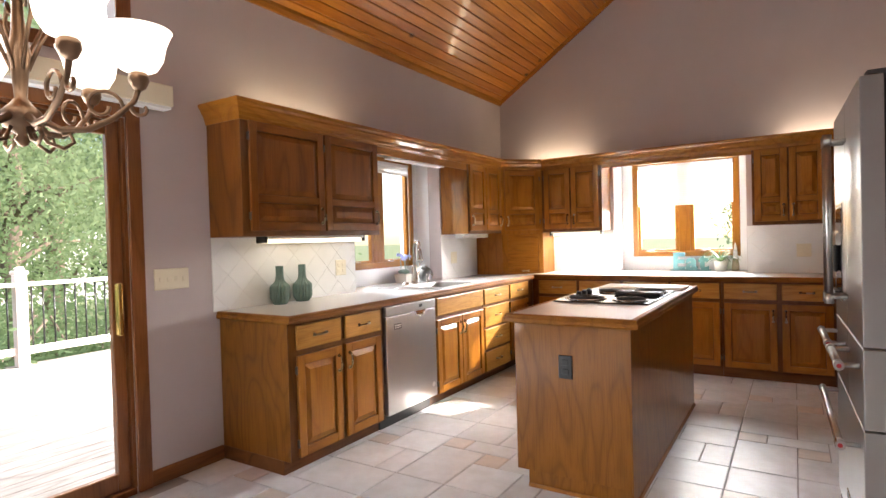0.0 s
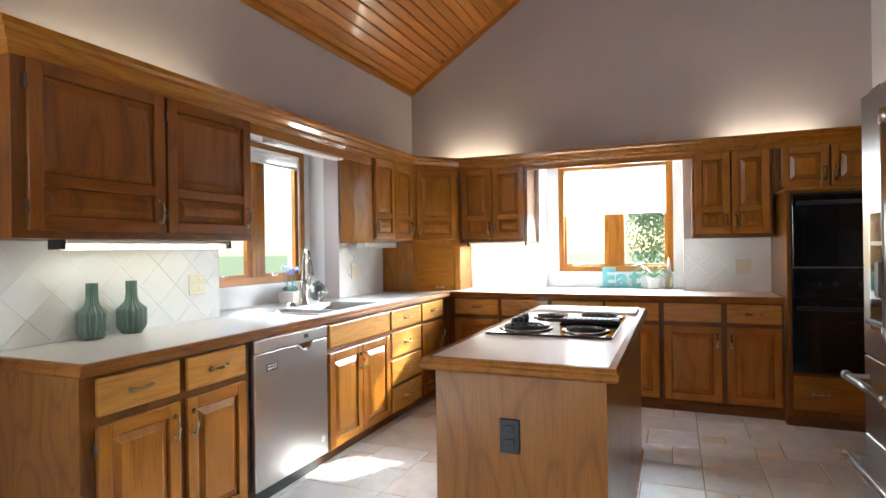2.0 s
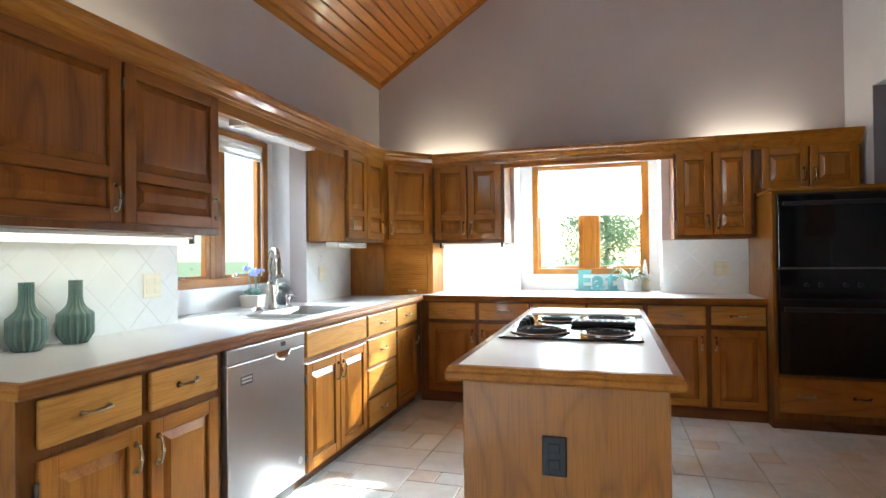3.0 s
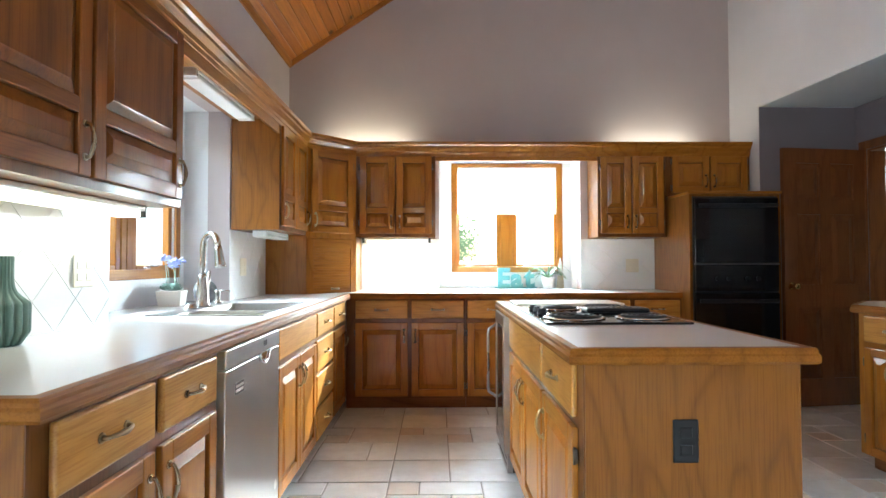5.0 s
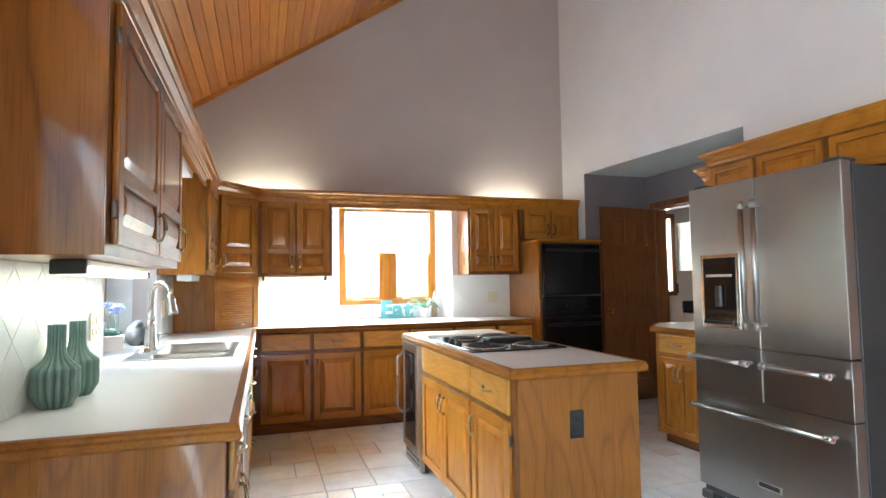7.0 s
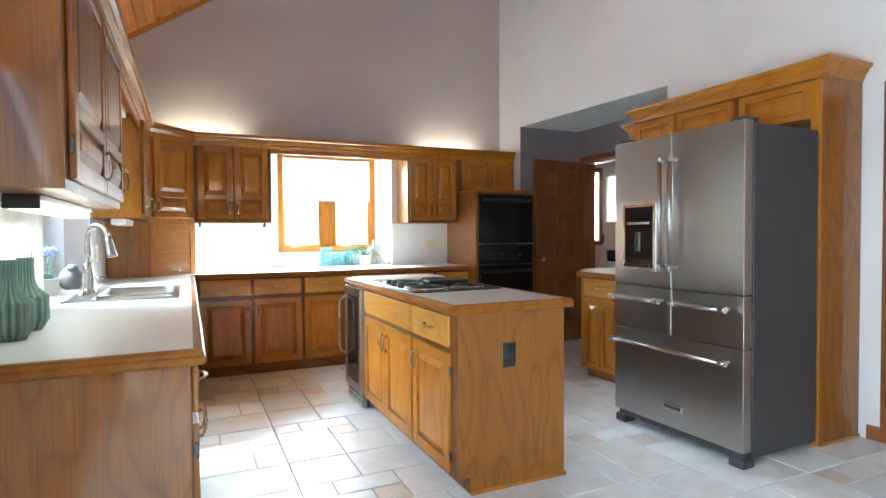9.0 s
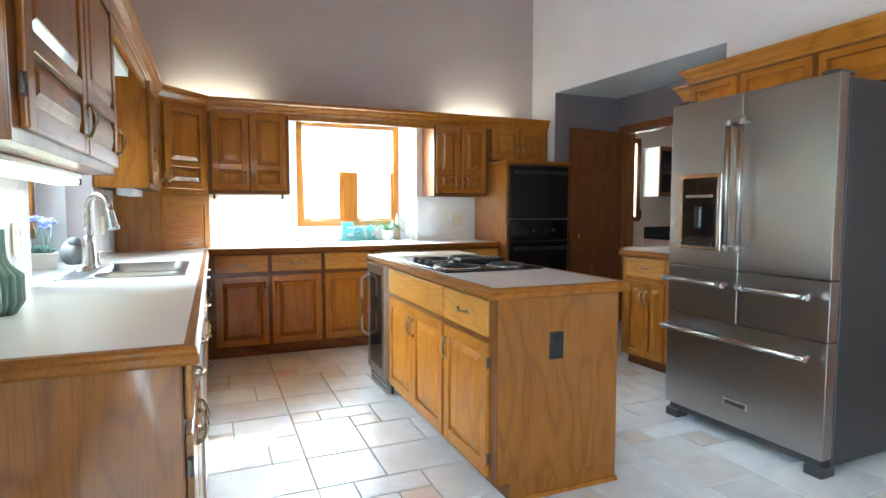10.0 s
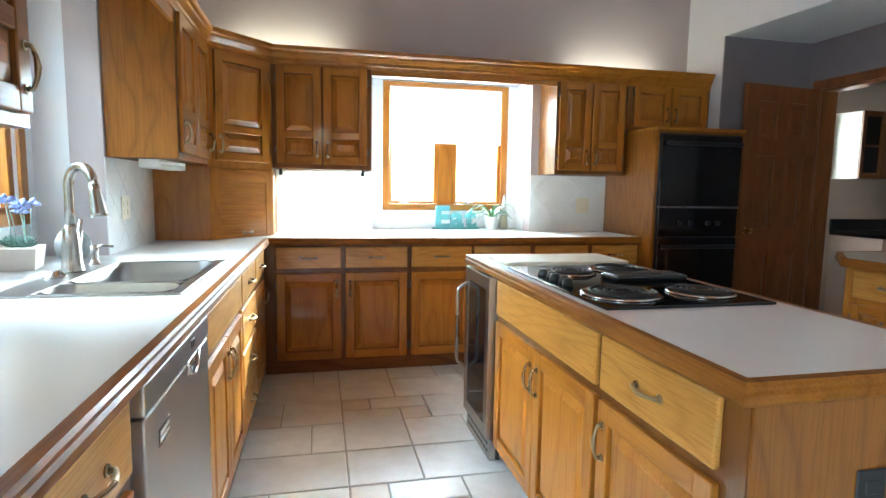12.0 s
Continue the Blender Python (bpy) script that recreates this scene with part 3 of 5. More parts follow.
part("garage", prism(bmesh.new(), plan, CT + 0.0005, 1.3595), oak_z, c)
panel_door(c, 0.045, diag - 0.04, 1.40, UZ1 - 0.035, (0.30,), (0.075, 1.50), diag - 0.036)
bm = bmesh.new()
for a, b in ((0, 0.07), (diag - 0.06, diag)):
    box(bm, a, b, -0.008, 0.001, CT + 0.001, 1.35, 0.002)
box(bm, 0.069, diag - 0.059, -0.0085, 0.001, 1.27, 1.351, 0.002, 1)
part("surround", bm, [oak_z, oak_x], c)
for i in range(17):
    z = CT + 0.004 + i * 0.0208
    part("slat", box(bmesh.new(), 0.071, diag - 0.061, -0.003, 0.004, z, z + 0.0202, 0.0022), oak_x, c)
pull(c, diag / 2 + 0.03, CT + 0.035, False, -0.003, 0.06)

# valances bridging the windows, and the crown over all
bm = bmesh.new()
box(bm, UX - 0.02, UX - 0.001, 3.387, 4.769, 1.995, UZ1, 0.002)
tagged(part("valance", bm, oak_y), "honey oak valance board over the sink window", "valance")
bm = bmesh.new()
box(bm, -1.419, -0.046, UY + 0.001, UY + 0.02, 2.02, UZ1, 0.002)
tagged(part("valance", bm, oak_x), "honey oak valance board over the back window", "valance")
CROWN = [(-0.012, 2.055), (0.004, 2.055), (0.008, 2.075), (0.012, 2.078), (0.014, 2.098), (0.032, 2.125), (0.034, 2.138), (0.048, 2.150), (0.052, 2.172), (-0.012, 2.172)]
cr = [(LW + 0.003, 2.133), (UX, 2.133), (UX, 5.494), (-2.087, UY), (1.252, UY)]
tagged(part("crown_moulding", sweep(bmesh.new(), cr, CROWN), oak_y), "stepped honey oak crown moulding along the cabinet tops", "trim", kind="structure")
bm = boxes((LW + 0.003, UX - 0.014, 2.165, 5.49, UZ1 + 0.001, UZ1 + 0.012), (-2.08, 1.24, UY + 0.014, BW - 0.003, UZ1 + 0.001, UZ1 + 0.012))
tagged(part("cabinet_top", bm, oak_y), "plain oak board closing the cabinet tops", "trim", kind="structure")


# ---- windows ----
def window(name, m, w, z0, z1, blind, label):
    """A wood twin casement; local x along the wall, the room on the -y side of y 0."""
    win = thing(name, m, label, "window", kind="structure")
    cs = 0.055
    bm = bmesh.new()
    for a, b, c0, c1, mt in ((0, cs, z0, z1, 0), (w - cs, w, z0, z1, 0), (cs, w - cs, z0, z0 + cs, 1), (cs, w - cs, z1 - cs * 0.7, z1, 1)):
        box(bm, a, b, -0.018, -0.001, c0, c1, 0.004, mt, 2)
    part("casing", bm, [oak_z, oak_x], win)
    mid = w / 2
    bm = bmesh.new()
    box(bm, mid - 0.055, mid + 0.055, 0.016, 0.09, z0 + cs - 0.02, z1 - 0.04, 0.004)
    box(bm, mid - 0.008, mid + 0.008, 0.012, 0.0162, z0 + cs, z1 - 0.04, 0.001)
    part("mullion", bm, oak_z, win)
    for s0, s1 in ((cs - 0.02, mid - 0.056), (mid + 0.056, w - cs + 0.02)):
        bm = bmesh.new()
        f = 0.042
        for a, b, c0, c1, mt in ((s0, s0 + f, z0 + 0.035, z1 - 0.03, 0), (s1 - f, s1, z0 + 0.035, z1 - 0.03, 0), (s0 + f, s1 - f, z0 + 0.035, z0 + 0.035 + f, 1), (s0 + f, s1 - f, z1 - 0.03 - f, z1 - 0.03, 1)):
            box(bm, a, b, 0.02, 0.06, c0, c1, 0.004, mt)
        sash = part("sash", bm, [oak_z, oak_x], win)
        g = part("pane", boxes((s0 + f - 0.005, s1 - f + 0.005, 0.04, 0.044, z0 + 0.035 + f - 0.005, z1 - 0.03 - f + 0.005)), pane_glass, sash)
        g.visible_shadow = False
        bm = bmesh.new()
        cxm = s0 + 0.13
        box(bm, cxm - 0.03, cxm + 0.03, 0.0, 0.018, z0 + cs, z0 + cs + 0.012, 0.003)
        tube(bm, [(cxm, 0.006, z0 + cs + 0.012), (cxm, -0.012, z0 + cs + 0.02), (cxm + 0.05, -0.02, z0 + cs + 0.016), (cxm + 0.062, -0.022, z0 + cs + 0.022)], 0.005)
        part("crank", bm, nickel, win, "small metal window crank")
    return win


def shade_blind(m, w, z0, z1, label):
    b = thing("cellular_blind", m, label, "blind")
    bm = bmesh.new()
    n = max(2, int((z1 - z0) / 0.02))
    prev = None
    for i in range(2 * n + 1):
        z, y = z1 - (z1 - z0) * i / (2 * n), -0.010 + 0.003 * (i % 2)
        row = [bm.verts.new((x, y, z)) for x in (0.0, w)]
        if prev:
            bm.faces.new((prev[0], prev[1], row[1], row[0]))
        prev = row
    part("cloth", bm, blind_cloth, b)
    part("bottom_rail", box(bmesh.new(), 0, w, -0.014, 0.004, z0 - 0.016, z0, 0.003), white_plastic, b)
    part("head_rail", box(bmesh.new(), 0, w, -0.018, 0.008, z1, z1 + 0.03, 0.003), white_plastic, b)
    return b


window("window_1", pose(XW, 3.60, 0, 0, 0, 90), 1.07, 1.067, 2.118, 0, "honey oak twin casement window above the sink")
window("window_2", pose(-1.266, YW, 0), 1.073, 1.067, 2.118, 0.5, "honey oak twin casement window above the counter")
shade_blind(pose(-1.266 + 0.060, YW + 0.004, 0), 0.953, 1.64, 2.05, "white cellular blind drawn half down over the back window")
shade_blind(pose(XW - 0.004, 3.660, 0, 0, 0, 90), 0.950, 1.985, 2.05, "white cellular blind raised to the top of the sink window")


# ---- dishwasher ----
def dishwasher():
    d = thing("dishwasher", left(3.034), "brushed stainless dishwasher built in under the counter", "dishwasher")
    w = 0.626
    part("tub", boxes((0, w, 0.012, 0.57, 0.09, 0.868)), grey_metal, d)
    door = part("door", box(bmesh.new(), 0.003, w - 0.003, -0.028, 0.011, 0.105, 0.792, 0.004, 0, 2), pale_steel, d)
    top = part("control_panel", box(bmesh.new(), 0.003, w - 0.003, -0.030, 0.011, 0.797, 0.862, 0.004, 0, 2), pale_steel, d)
    part("display", box(bmesh.new(), 0.40, 0.44, -0.0315, -0.029, 0.82, 0.842, 0.001), black_plastic, top, "small black display")
    bm = bmesh.new()
    tube(bm, [(0.345, -0.031, 0.797), (0.37, -0.034, 0.765), (0.41, -0.035, 0.752), (0.45, -0.034, 0.765), (0.475, -0.031, 0.797)], 0.005)
    box(bm, 0.35, 0.47, -0.0305, -0.0285, 0.765, 0.796, 0.001)
    part("pocket_handle", bm, chrome, door, "recessed pocket handle")
    part("badge", box(bmesh.new(), 0.09, 0.175, -0.0295, -0.0285, 0.695, 0.735), grey_metal, door, "grey label frame")
    for a, b in ((0.703, 0.712), (0.718, 0.727)):
        part("badge_bar", box(bmesh.new(), 0.097, 0.168, -0.0302, -0.0294, a, b), white_plastic, door)
    part("sticker", tube(bmesh.new(), [(0.575, -0.0275, 0.20), (0.575, -0.0292, 0.20)], 0.02, 20), white_plastic, door, "round white sticker")
    part("toe_kick", boxes((0, w, 0.05, 0.08, 0, 0.098)), black_plastic, d)


dishwasher()


# ---- oven tower ----
def oven_tower():
    t = thing("oven_tower", pose(0.558, 5.47, 0), "honey oak tall cabinet housing the double wall oven", "cabinet")
    w, dep = 0.712, BW - 5.47 - 0.004
    for nm, row in (("side", (0, 0.022, 0, dep, 0.082, 1.69)), ("side", (w - 0.022, w, 0, dep, 0.082, 1.69)), ("base", (0.022, w - 0.022, 0.002, dep, 0.082, 0.395)), ("back", (0.022, w - 0.022, 0.4, dep, 0.395, 1.69)), ("top_rail", (0.022, w - 0.022, 0.002, 0.4, 1.672, 1.69))):
        part(nm, boxes(row), veneer, t)
    part("cap", box(bmesh.new(), -0.012, w + 0.012, -0.014, 0.372, 1.6905, 1.7125, 0.005, 0, 2), oak_x, t)
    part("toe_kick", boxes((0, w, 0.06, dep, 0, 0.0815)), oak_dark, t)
    dr = part("drawer", box(bmesh.new(), 0.03, w - 0.03, -0.02, 0.001, 0.135, 0.375, 0.007, 0, 3), oak_x, t)
    pull(dr, 0.19, 0.255, False, -0.02)
    pull(dr, w - 0.19, 0.255, False, -0.02)
    o = thing("double_oven", pose(0.558, 5.47, 0), "black glass double wall oven built into the oak tower", "oven")
    part("frame", boxes((0.024, w - 0.024, -0.006, 0.395, 0.397, 1.670)), black_plastic, o)
    for z0, z1 in ((0.41, 0.92), (1.155, 1.655)):
        d = part("door", box(bmesh.new(), 0.03, w - 0.03, -0.032, -0.007, z0, z1, 0.004, 0, 2), black_glass, o)
        part("window", box(bmesh.new(), 0.10, w - 0.10, -0.0335, -0.0315, z0 + 0.09, z1 - 0.15, 0.001), black_glass, d)
        bm = bmesh.new()
        box(bm, 0.05, w - 0.05, -0.07, -0.052, z1 - 0.075, z1 - 0.045, 0.006, 0, 2)
        for x in (0.06, w - 0.08):
            box(bm, x, x + 0.02, -0.053, -0.031, z1 - 0.07, z1 - 0.05)
        part("handle", bm, black_plastic, d, "black bar handle")
    p = part("control_panel", box(bmesh.new(), 0.03, w - 0.03, -0.03, -0.007, 0.935, 1.135, 0.004), black_glass, o)
    for i in range(4):
        bm = bmesh.new()
        tube(bm, [(0.20 + 0.085 * i + (0.06 if i > 1 else 0), -0.03, 1.03), (0.20 + 0.085 * i + (0.06 if i > 1 else 0), -0.048, 1.03)], 0.017, 14)
        part("knob", bm, black_plastic, p)
    part("trim", box(bmesh.new(), 0.03, w - 0.03, -0.034, -0.007, 1.138, 1.150), dark_steel, o)


oven_tower()


# ---- island ----
def island():
    x0, x1, y0, y1 = -0.995, -0.395, 2.742, 4.620
    isl = thing("kitchen_island", pose(0, 0, 0), "honey oak kitchen island with a white laminate top", "island")
    bm = boxes((x0 + 0.002, x1, y0 + 0.002, y1 - 0.404, 0.085, 0.872), (x0 + 0.03, x1, y1 - 0.404, y1, 0.085, 0.872))
    part("body", bm, oak_z, isl)
    part("end_panel", boxes((x0 + 0.001, x1, y0 - 0.006, y0 + 0.0015, 0.085, 0.872)), veneer, isl)
    part("plinth", boxes((x0 + 0.065, x1, y0 - 0.0058, y0 + 0.0015, 0.0, 0.0848)), veneer, isl)
    part("side_panel", boxes((x1 + 0.0005, x1 + 0.007, y0 - 0.006, y1, 0.0, 0.872)), wood("oak_side", "z", *VENEER, ring=12.0), isl)
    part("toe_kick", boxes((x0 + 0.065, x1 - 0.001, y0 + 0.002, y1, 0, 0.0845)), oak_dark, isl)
    bm = sweep(bmesh.new(), [(x0 + 0.065, y0 - 0.006), (x1 + 0.007, y0 - 0.006), (x1 + 0.007, y1)], [(0, 0), (0.010, 0), (0.006, 0.018), (0, 0.018)])
    part("base_trim", bm, oak_y, isl)
    part("top", boxes((-1.018, -0.375, 2.734, 4.622, 0.8745, CT)), laminate, isl)
    bm = sweep(bmesh.new(), [(-1.04, 4.644), (-1.04, 2.712), (-0.353, 2.712), (-0.353, 4.644), (-1.04, 4.644)], EDGE)
    part("edge", bm, oak_edge, isl, "honey oak edge moulding")
    # west front with its drawers and doors, in a turned frame
    f = thing("island_cabinet", pose(x0, y1, 0, 0, 0, -90), "honey oak island cabinet front with drawers and doors", "cabinet")
    U = lambda y: y1 - y
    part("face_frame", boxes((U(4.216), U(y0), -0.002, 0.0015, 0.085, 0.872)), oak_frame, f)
    drawer(f, U(4.205), U(3.298), 0.70, 0.855, False)
    drawer(f, U(3.272), U(2.808), 0.70, 0.855)
    m = (U(4.205) + U(3.298)) / 2
    panel_door(f, U(4.205), m - 0.003, 0.095, 0.672, (), (m - 0.033, 0.56), None)
    panel_door(f, m + 0.003, U(3.298), 0.095, 0.672, (), (m + 0.033, 0.56), None)
    panel_door(f, U(3.272), U(2.808), 0.095, 0.672, (), (U(3.272) + 0.03, 0.56), U(2.808) + 0.006)
    # outlet on the end panel
    o = thing("wall_outlet", pose(-0.715, y0 - 0.006, 0.655), "black electrical outlet on the island end", "outlet")
    part("plate", box(bmesh.new(), -0.036, 0.036, -0.006, -0.0002, -0.06, 0.06, 0.003), black_plastic, o)
    for z in (-0.024, 0.024):
        bm = box(bmesh.new(), -0.017, 0.017, -0.009, -0.0055, z - 0.015, z + 0.015, 0.004)
        part("socket", bm, black_plastic, o)
    # beverage cooler
    b = thing("beverage_cooler", pose(x0, y1 - 0.002, 0, 0, 0, -90), "stainless beverage cooler with a glass door in the island", "cooler")
    w = 0.398
    part("cabinet", boxes((0, w, 0.0, 0.02, 0.012, 0.866)), black_plastic, b)
    bm = bmesh.new()
    for a, c, z0, z1 in ((0, 0.05, 0.115, 0.862), (w - 0.05, w, 0.115, 0.862), (0.05, w - 0.05, 0.115, 0.17), (0.05, w - 0.05, 0.80, 0.862)):
        box(bm, a, c, -0.05, -0.002, z0, z1, 0.002)
    d = part("door", bm, stainless, b)
    part("pane", boxes((0.05, w - 0.05, -0.046, -0.03, 0.17, 0.80)), black_glass, d, "dark glass pane")
    bm = bmesh.new()
    tube(bm, [(0.03, -0.05, 0.34), (0.03, -0.095, 0.37), (0.03, -0.1, 0.40), (0.03, -0.1, 0.72), (0.03, -0.095, 0.75), (0.03, -0.05, 0.78)], 0.008, 10)
    part("handle", bm, stainless, d, "stainless bar handle")
    g = part("grille", boxes((0, w, -0.03, -0.002, 0.012, 0.11)), stainless, b)
    for i in range(9):
        for z in (0.04, 0.075):
            part("slot", boxes((0.03 + i * 0.039, 0.057 + i * 0.039, -0.0315, -0.0295, z, z + 0.014)), black_plastic, g)


island()


def cooktop():
    """Black glass electric cooktop with two coil pairs, knobs and a centre downdraft."""
    c = thing("cooktop", pose(-0.707, 3.715, CT), "black glass electric cooktop with coil burners on the island", "cooktop")
    W, L = 0.283, 0.42
    part("plate", box(bmesh.new(), -W, W, -L, L, 0.0005, 0.010, 0.004, 0, 2), black_glass, c)
    for x, y, r in ((-0.135, -0.24, 0.112), (0.145, -0.25, 0.092), (-0.10, 0.20, 0.085), (0.145, 0.27, 0.105)):
        b = part("burner", lathe(bmesh.new(), [(r + 0.014, 0.0102), (r + 0.016, 0.014), (r + 0.006, 0.017), (r + 0.002, 0.013), (r * 0.3, 0.0115), (0.001, 0.0115)], 36, (x, y, 0)), chrome, c, "chrome drip ring", True)
        bm = bmesh.new()
        n = 4 * 28
        pts = [(x + (0.016 + (r - 0.018) * i / n) * math.cos(2 * math.pi * i / 28), y + (0.016 + (r - 0.018) * i / n) * math.sin(2 * math.pi * i / 28), 0.0205) for i in range(n + 1)]
        tube(bm, pts, 0.0052, 6)
        part("coil", bm, coil_black, b, "black heating coil")
    v = part("downdraft", box(bmesh.new(), -0.02, 0.27, -0.02, 0.10, 0.0102, 0.032, 0.012, 0, 3), black_plastic, c, "raised black vent cover")
    for i in range(10):
        part("slot", boxes((0.0 + i * 0.026, 0.014 + i * 0.026, 0.0, 0.08, 0.0315, 0.0335)), coil_black, v)
    for i in range(5):
        bm = bmesh.new()
        lathe(bm, [(0.021, 0.0102), (0.020, 0.018), (0.015, 0.034), (0.013, 0.036), (0.001, 0.036)], 16, (-0.235 + 0.012 * (i % 2), -0.07 + 0.055 * i, 0))
        part("knob", bm, black_plastic, c, "black control knob")
    b = tagged(part("cutting_board", box(bmesh.new(), -0.975, -0.385, 4.19, 4.49, CT + 0.0005, CT + 0.018, 0.006, 0, 2), paint("cream_board", (0.74, 0.66, 0.53), 0.4, 0.05)), "cream cutting board on the island top", "cutting board")


cooktop()


# ---- refrigerator ----
def refrigerator():
    f = thing("refrigerator", pose(0.445, 3.286, 0, 0, 0, -88.5), "stainless five-door french refrigerator with dispenser beside oak cabinets", "refrigerator")
    w, h = 0.925, 1.83
    part("case", box(bmesh.new(), 0.006, w - 0.006, 0.085, 0.64, 0.045, h - 0.012, 0.004), grey_metal, f)
    part("gasket", boxes((0.012, w - 0.012, 0.068, 0.086, 0.085, h - 0.015)), black_plastic, f)

    def front(name, x0, x1, z0, z1):
        return part(name, box(bmesh.new(), x0, x1, 0.0, 0.066, z0, z1, 0.004, 0, 3), stainless, f)

    def bar(parent, p, q, r=0.0135):
        p, q = Vector(p), Vector(q)
        out = Vector((0, -0.062, 0))
        bm = bmesh.new()
        tube(bm, [p + out, q + out], r, 14)
        hd = part("handle", bm, stainless, parent, "polished steel bar handle")
        ax = (q - p).normalized()
        for e, s in ((p, 1), (q, -1)):
            bm = bmesh.new()
            tube(bm, [e + ax * 0.016 * s, e + ax * 0.016 * s + out], 0.0095, 12)
            tube(bm, [e + out - ax * 0.012 * s, e + out + ax * 0.03 * s], r + 0.003, 14)
            part("post", bm, stainless, hd)
            part("badge", tube(bmesh.new(), [e + out - ax * 0.0135 * s, e + out - ax * 0.012 * s], 0.008, 12), red_dot, hd, "small red end badge")

    mid = w / 2
    dl = front("door", 0.0, mid - 0.003, 0.917, h)
    dr = front("door", mid + 0.003, w, 0.917, h)
    bar(dl, (mid - 0.038, 0, 1.03), (mid - 0.038, 0, 1.69))
    bar(dr, (mid + 0.038, 0, 1.03), (mid + 0.038, 0, 1.69))
    l = front("drawer", 0.0, mid - 0.003, 0.637, 0.911)
    r = front("drawer", mid + 0.003, w, 0.637, 0.911)
    bar(l, (0.03, 0, 0.838), (mid - 0.05, 0, 0.838))
    bar(r, (mid + 0.05, 0, 0.838), (w - 0.07, 0, 0.838))
    b = front("drawer", 0.0, w, 0.088, 0.631)
    bar(b, (0.03, 0, 0.556), (w - 0.07, 0, 0.556))
    part("badge", box(bmesh.new(), 0.40, 0.545, -0.004, 0.001, 0.19, 0.232, 0.003), chrome, b, "plain metal badge")
    part("badge_bar", box(bmesh.new(), 0.412, 0.533, -0.0055, -0.0035, 0.2, 0.222, 0.001), grey_metal, b)
    ds = part("dispenser", boxes((0.075, 0.345, -0.004, -0.0005, 1.01, 1.43)), chrome, dl, "water and ice dispenser with steel surround")
    part("bay", boxes((0.095, 0.325, -0.006, -0.0035, 1.03, 1.41)), black_glass, ds)
    part("shelf", box(bmesh.new(), 0.11, 0.31, -0.03, -0.006, 1.035, 1.05, 0.003), black_plastic, ds)
    part("paddle", box(bmesh.new(), 0.19, 0.235, -0.026, -0.006, 1.13, 1.25, 0.006), black_plastic, ds)
    part("control_strip", box(bmesh.new(), 0.12, 0.30, -0.012, -0.0055, 1.30, 1.315, 0.002), stainless, ds)
    for x in (0.02, w - 0.10):
        part("hinge_cover", box(bmesh.new(), x, x + 0.08, 0.02, 0.14, h + 0.0005, h + 0.022, 0.006), grey_metal, f)
    bm = bmesh.new()
    box(bm, 0.02, w - 0.02, 0.02, 0.06, 0.045, 0.08, 0.003)
    part("base_grille", bm, grey_metal, f)
    for x in (0.0, w - 0.09):
        part("foot", box(bmesh.new(), x, x + 0.09, 0.005, 0.10, 0.0, 0.05, 0.006), grey_metal, f)


refrigerator()

# oak cabinets round the refrigerator, on the line of the east wall
c = thing("fridge_cabinet", pose(1.17, 3.86, 0.03, 0, 0, -90), "honey oak cabinets above the refrigerator with crown moulding", "cabinet")
w, dp = 1.42, 0.27
part("body", prism(bmesh.new(), [(0, 0.002), (w, 0.002), (w, 0.375), (0, dp)], 1.86, 2.13), oak_z, c)
part("face_frame", boxes((0.001, w - 0.001, -0.0008, 0.0018, 1.861, 2.129)), oak_frame, c)
for x0, x1, hx in ((0.02, 0.404, None), (0.433, 0.90, "r"), (0.94, 1.405, "l")):
    panel_door(c, x0, x1, 1.872, 2.088, (), None, x1 + 0.004 if hx == "l" else None, stile=0.045)
    if hx:
        bm = bmesh.new()
        kx = x1 - 0.04 if hx == "r" else x0 + 0.04
        tube(bm, [(kx, -0.02, 1.91), (kx, -0.032, 1.91), (kx, -0.036, 1.91), (kx, -0.042, 1.91)], 0.01, 12, 0, [0.006, 0.006, 0.013, 0.009])
        part("knob", bm, brass, c, "aged brass knob")
FC = [(o * 1.1, 2.108 + (z - 2.055) * 0.83) for o, z in CROWN]
part("crown", sweep(bmesh.new(), [(0, dp), (0, 0), (w + 0.045, 0), (w + 0.045, 0.37)], FC), oak_x, c)
p = thing("tall_end_panel", pose(1.17, 3.86, 0, 0, 0, -90), "tall honey oak end panel beside the refrigerator", "panel")
part("panel", boxes((w + 0.001, w + 0.040, 0.0, 0.38, 0.0, 2.16)), veneer, p)
part("stile", box(bmesh.new(), w - 0.015, w + 0.042, -0.021, -0.0005, 0.0, 2.118, 0.003), oak_z, p)
part("base_trim", boxes((w + 0.0405, w + 0.050, 0.0, 0.38, 0.0, 0.018)), oak_y, p)


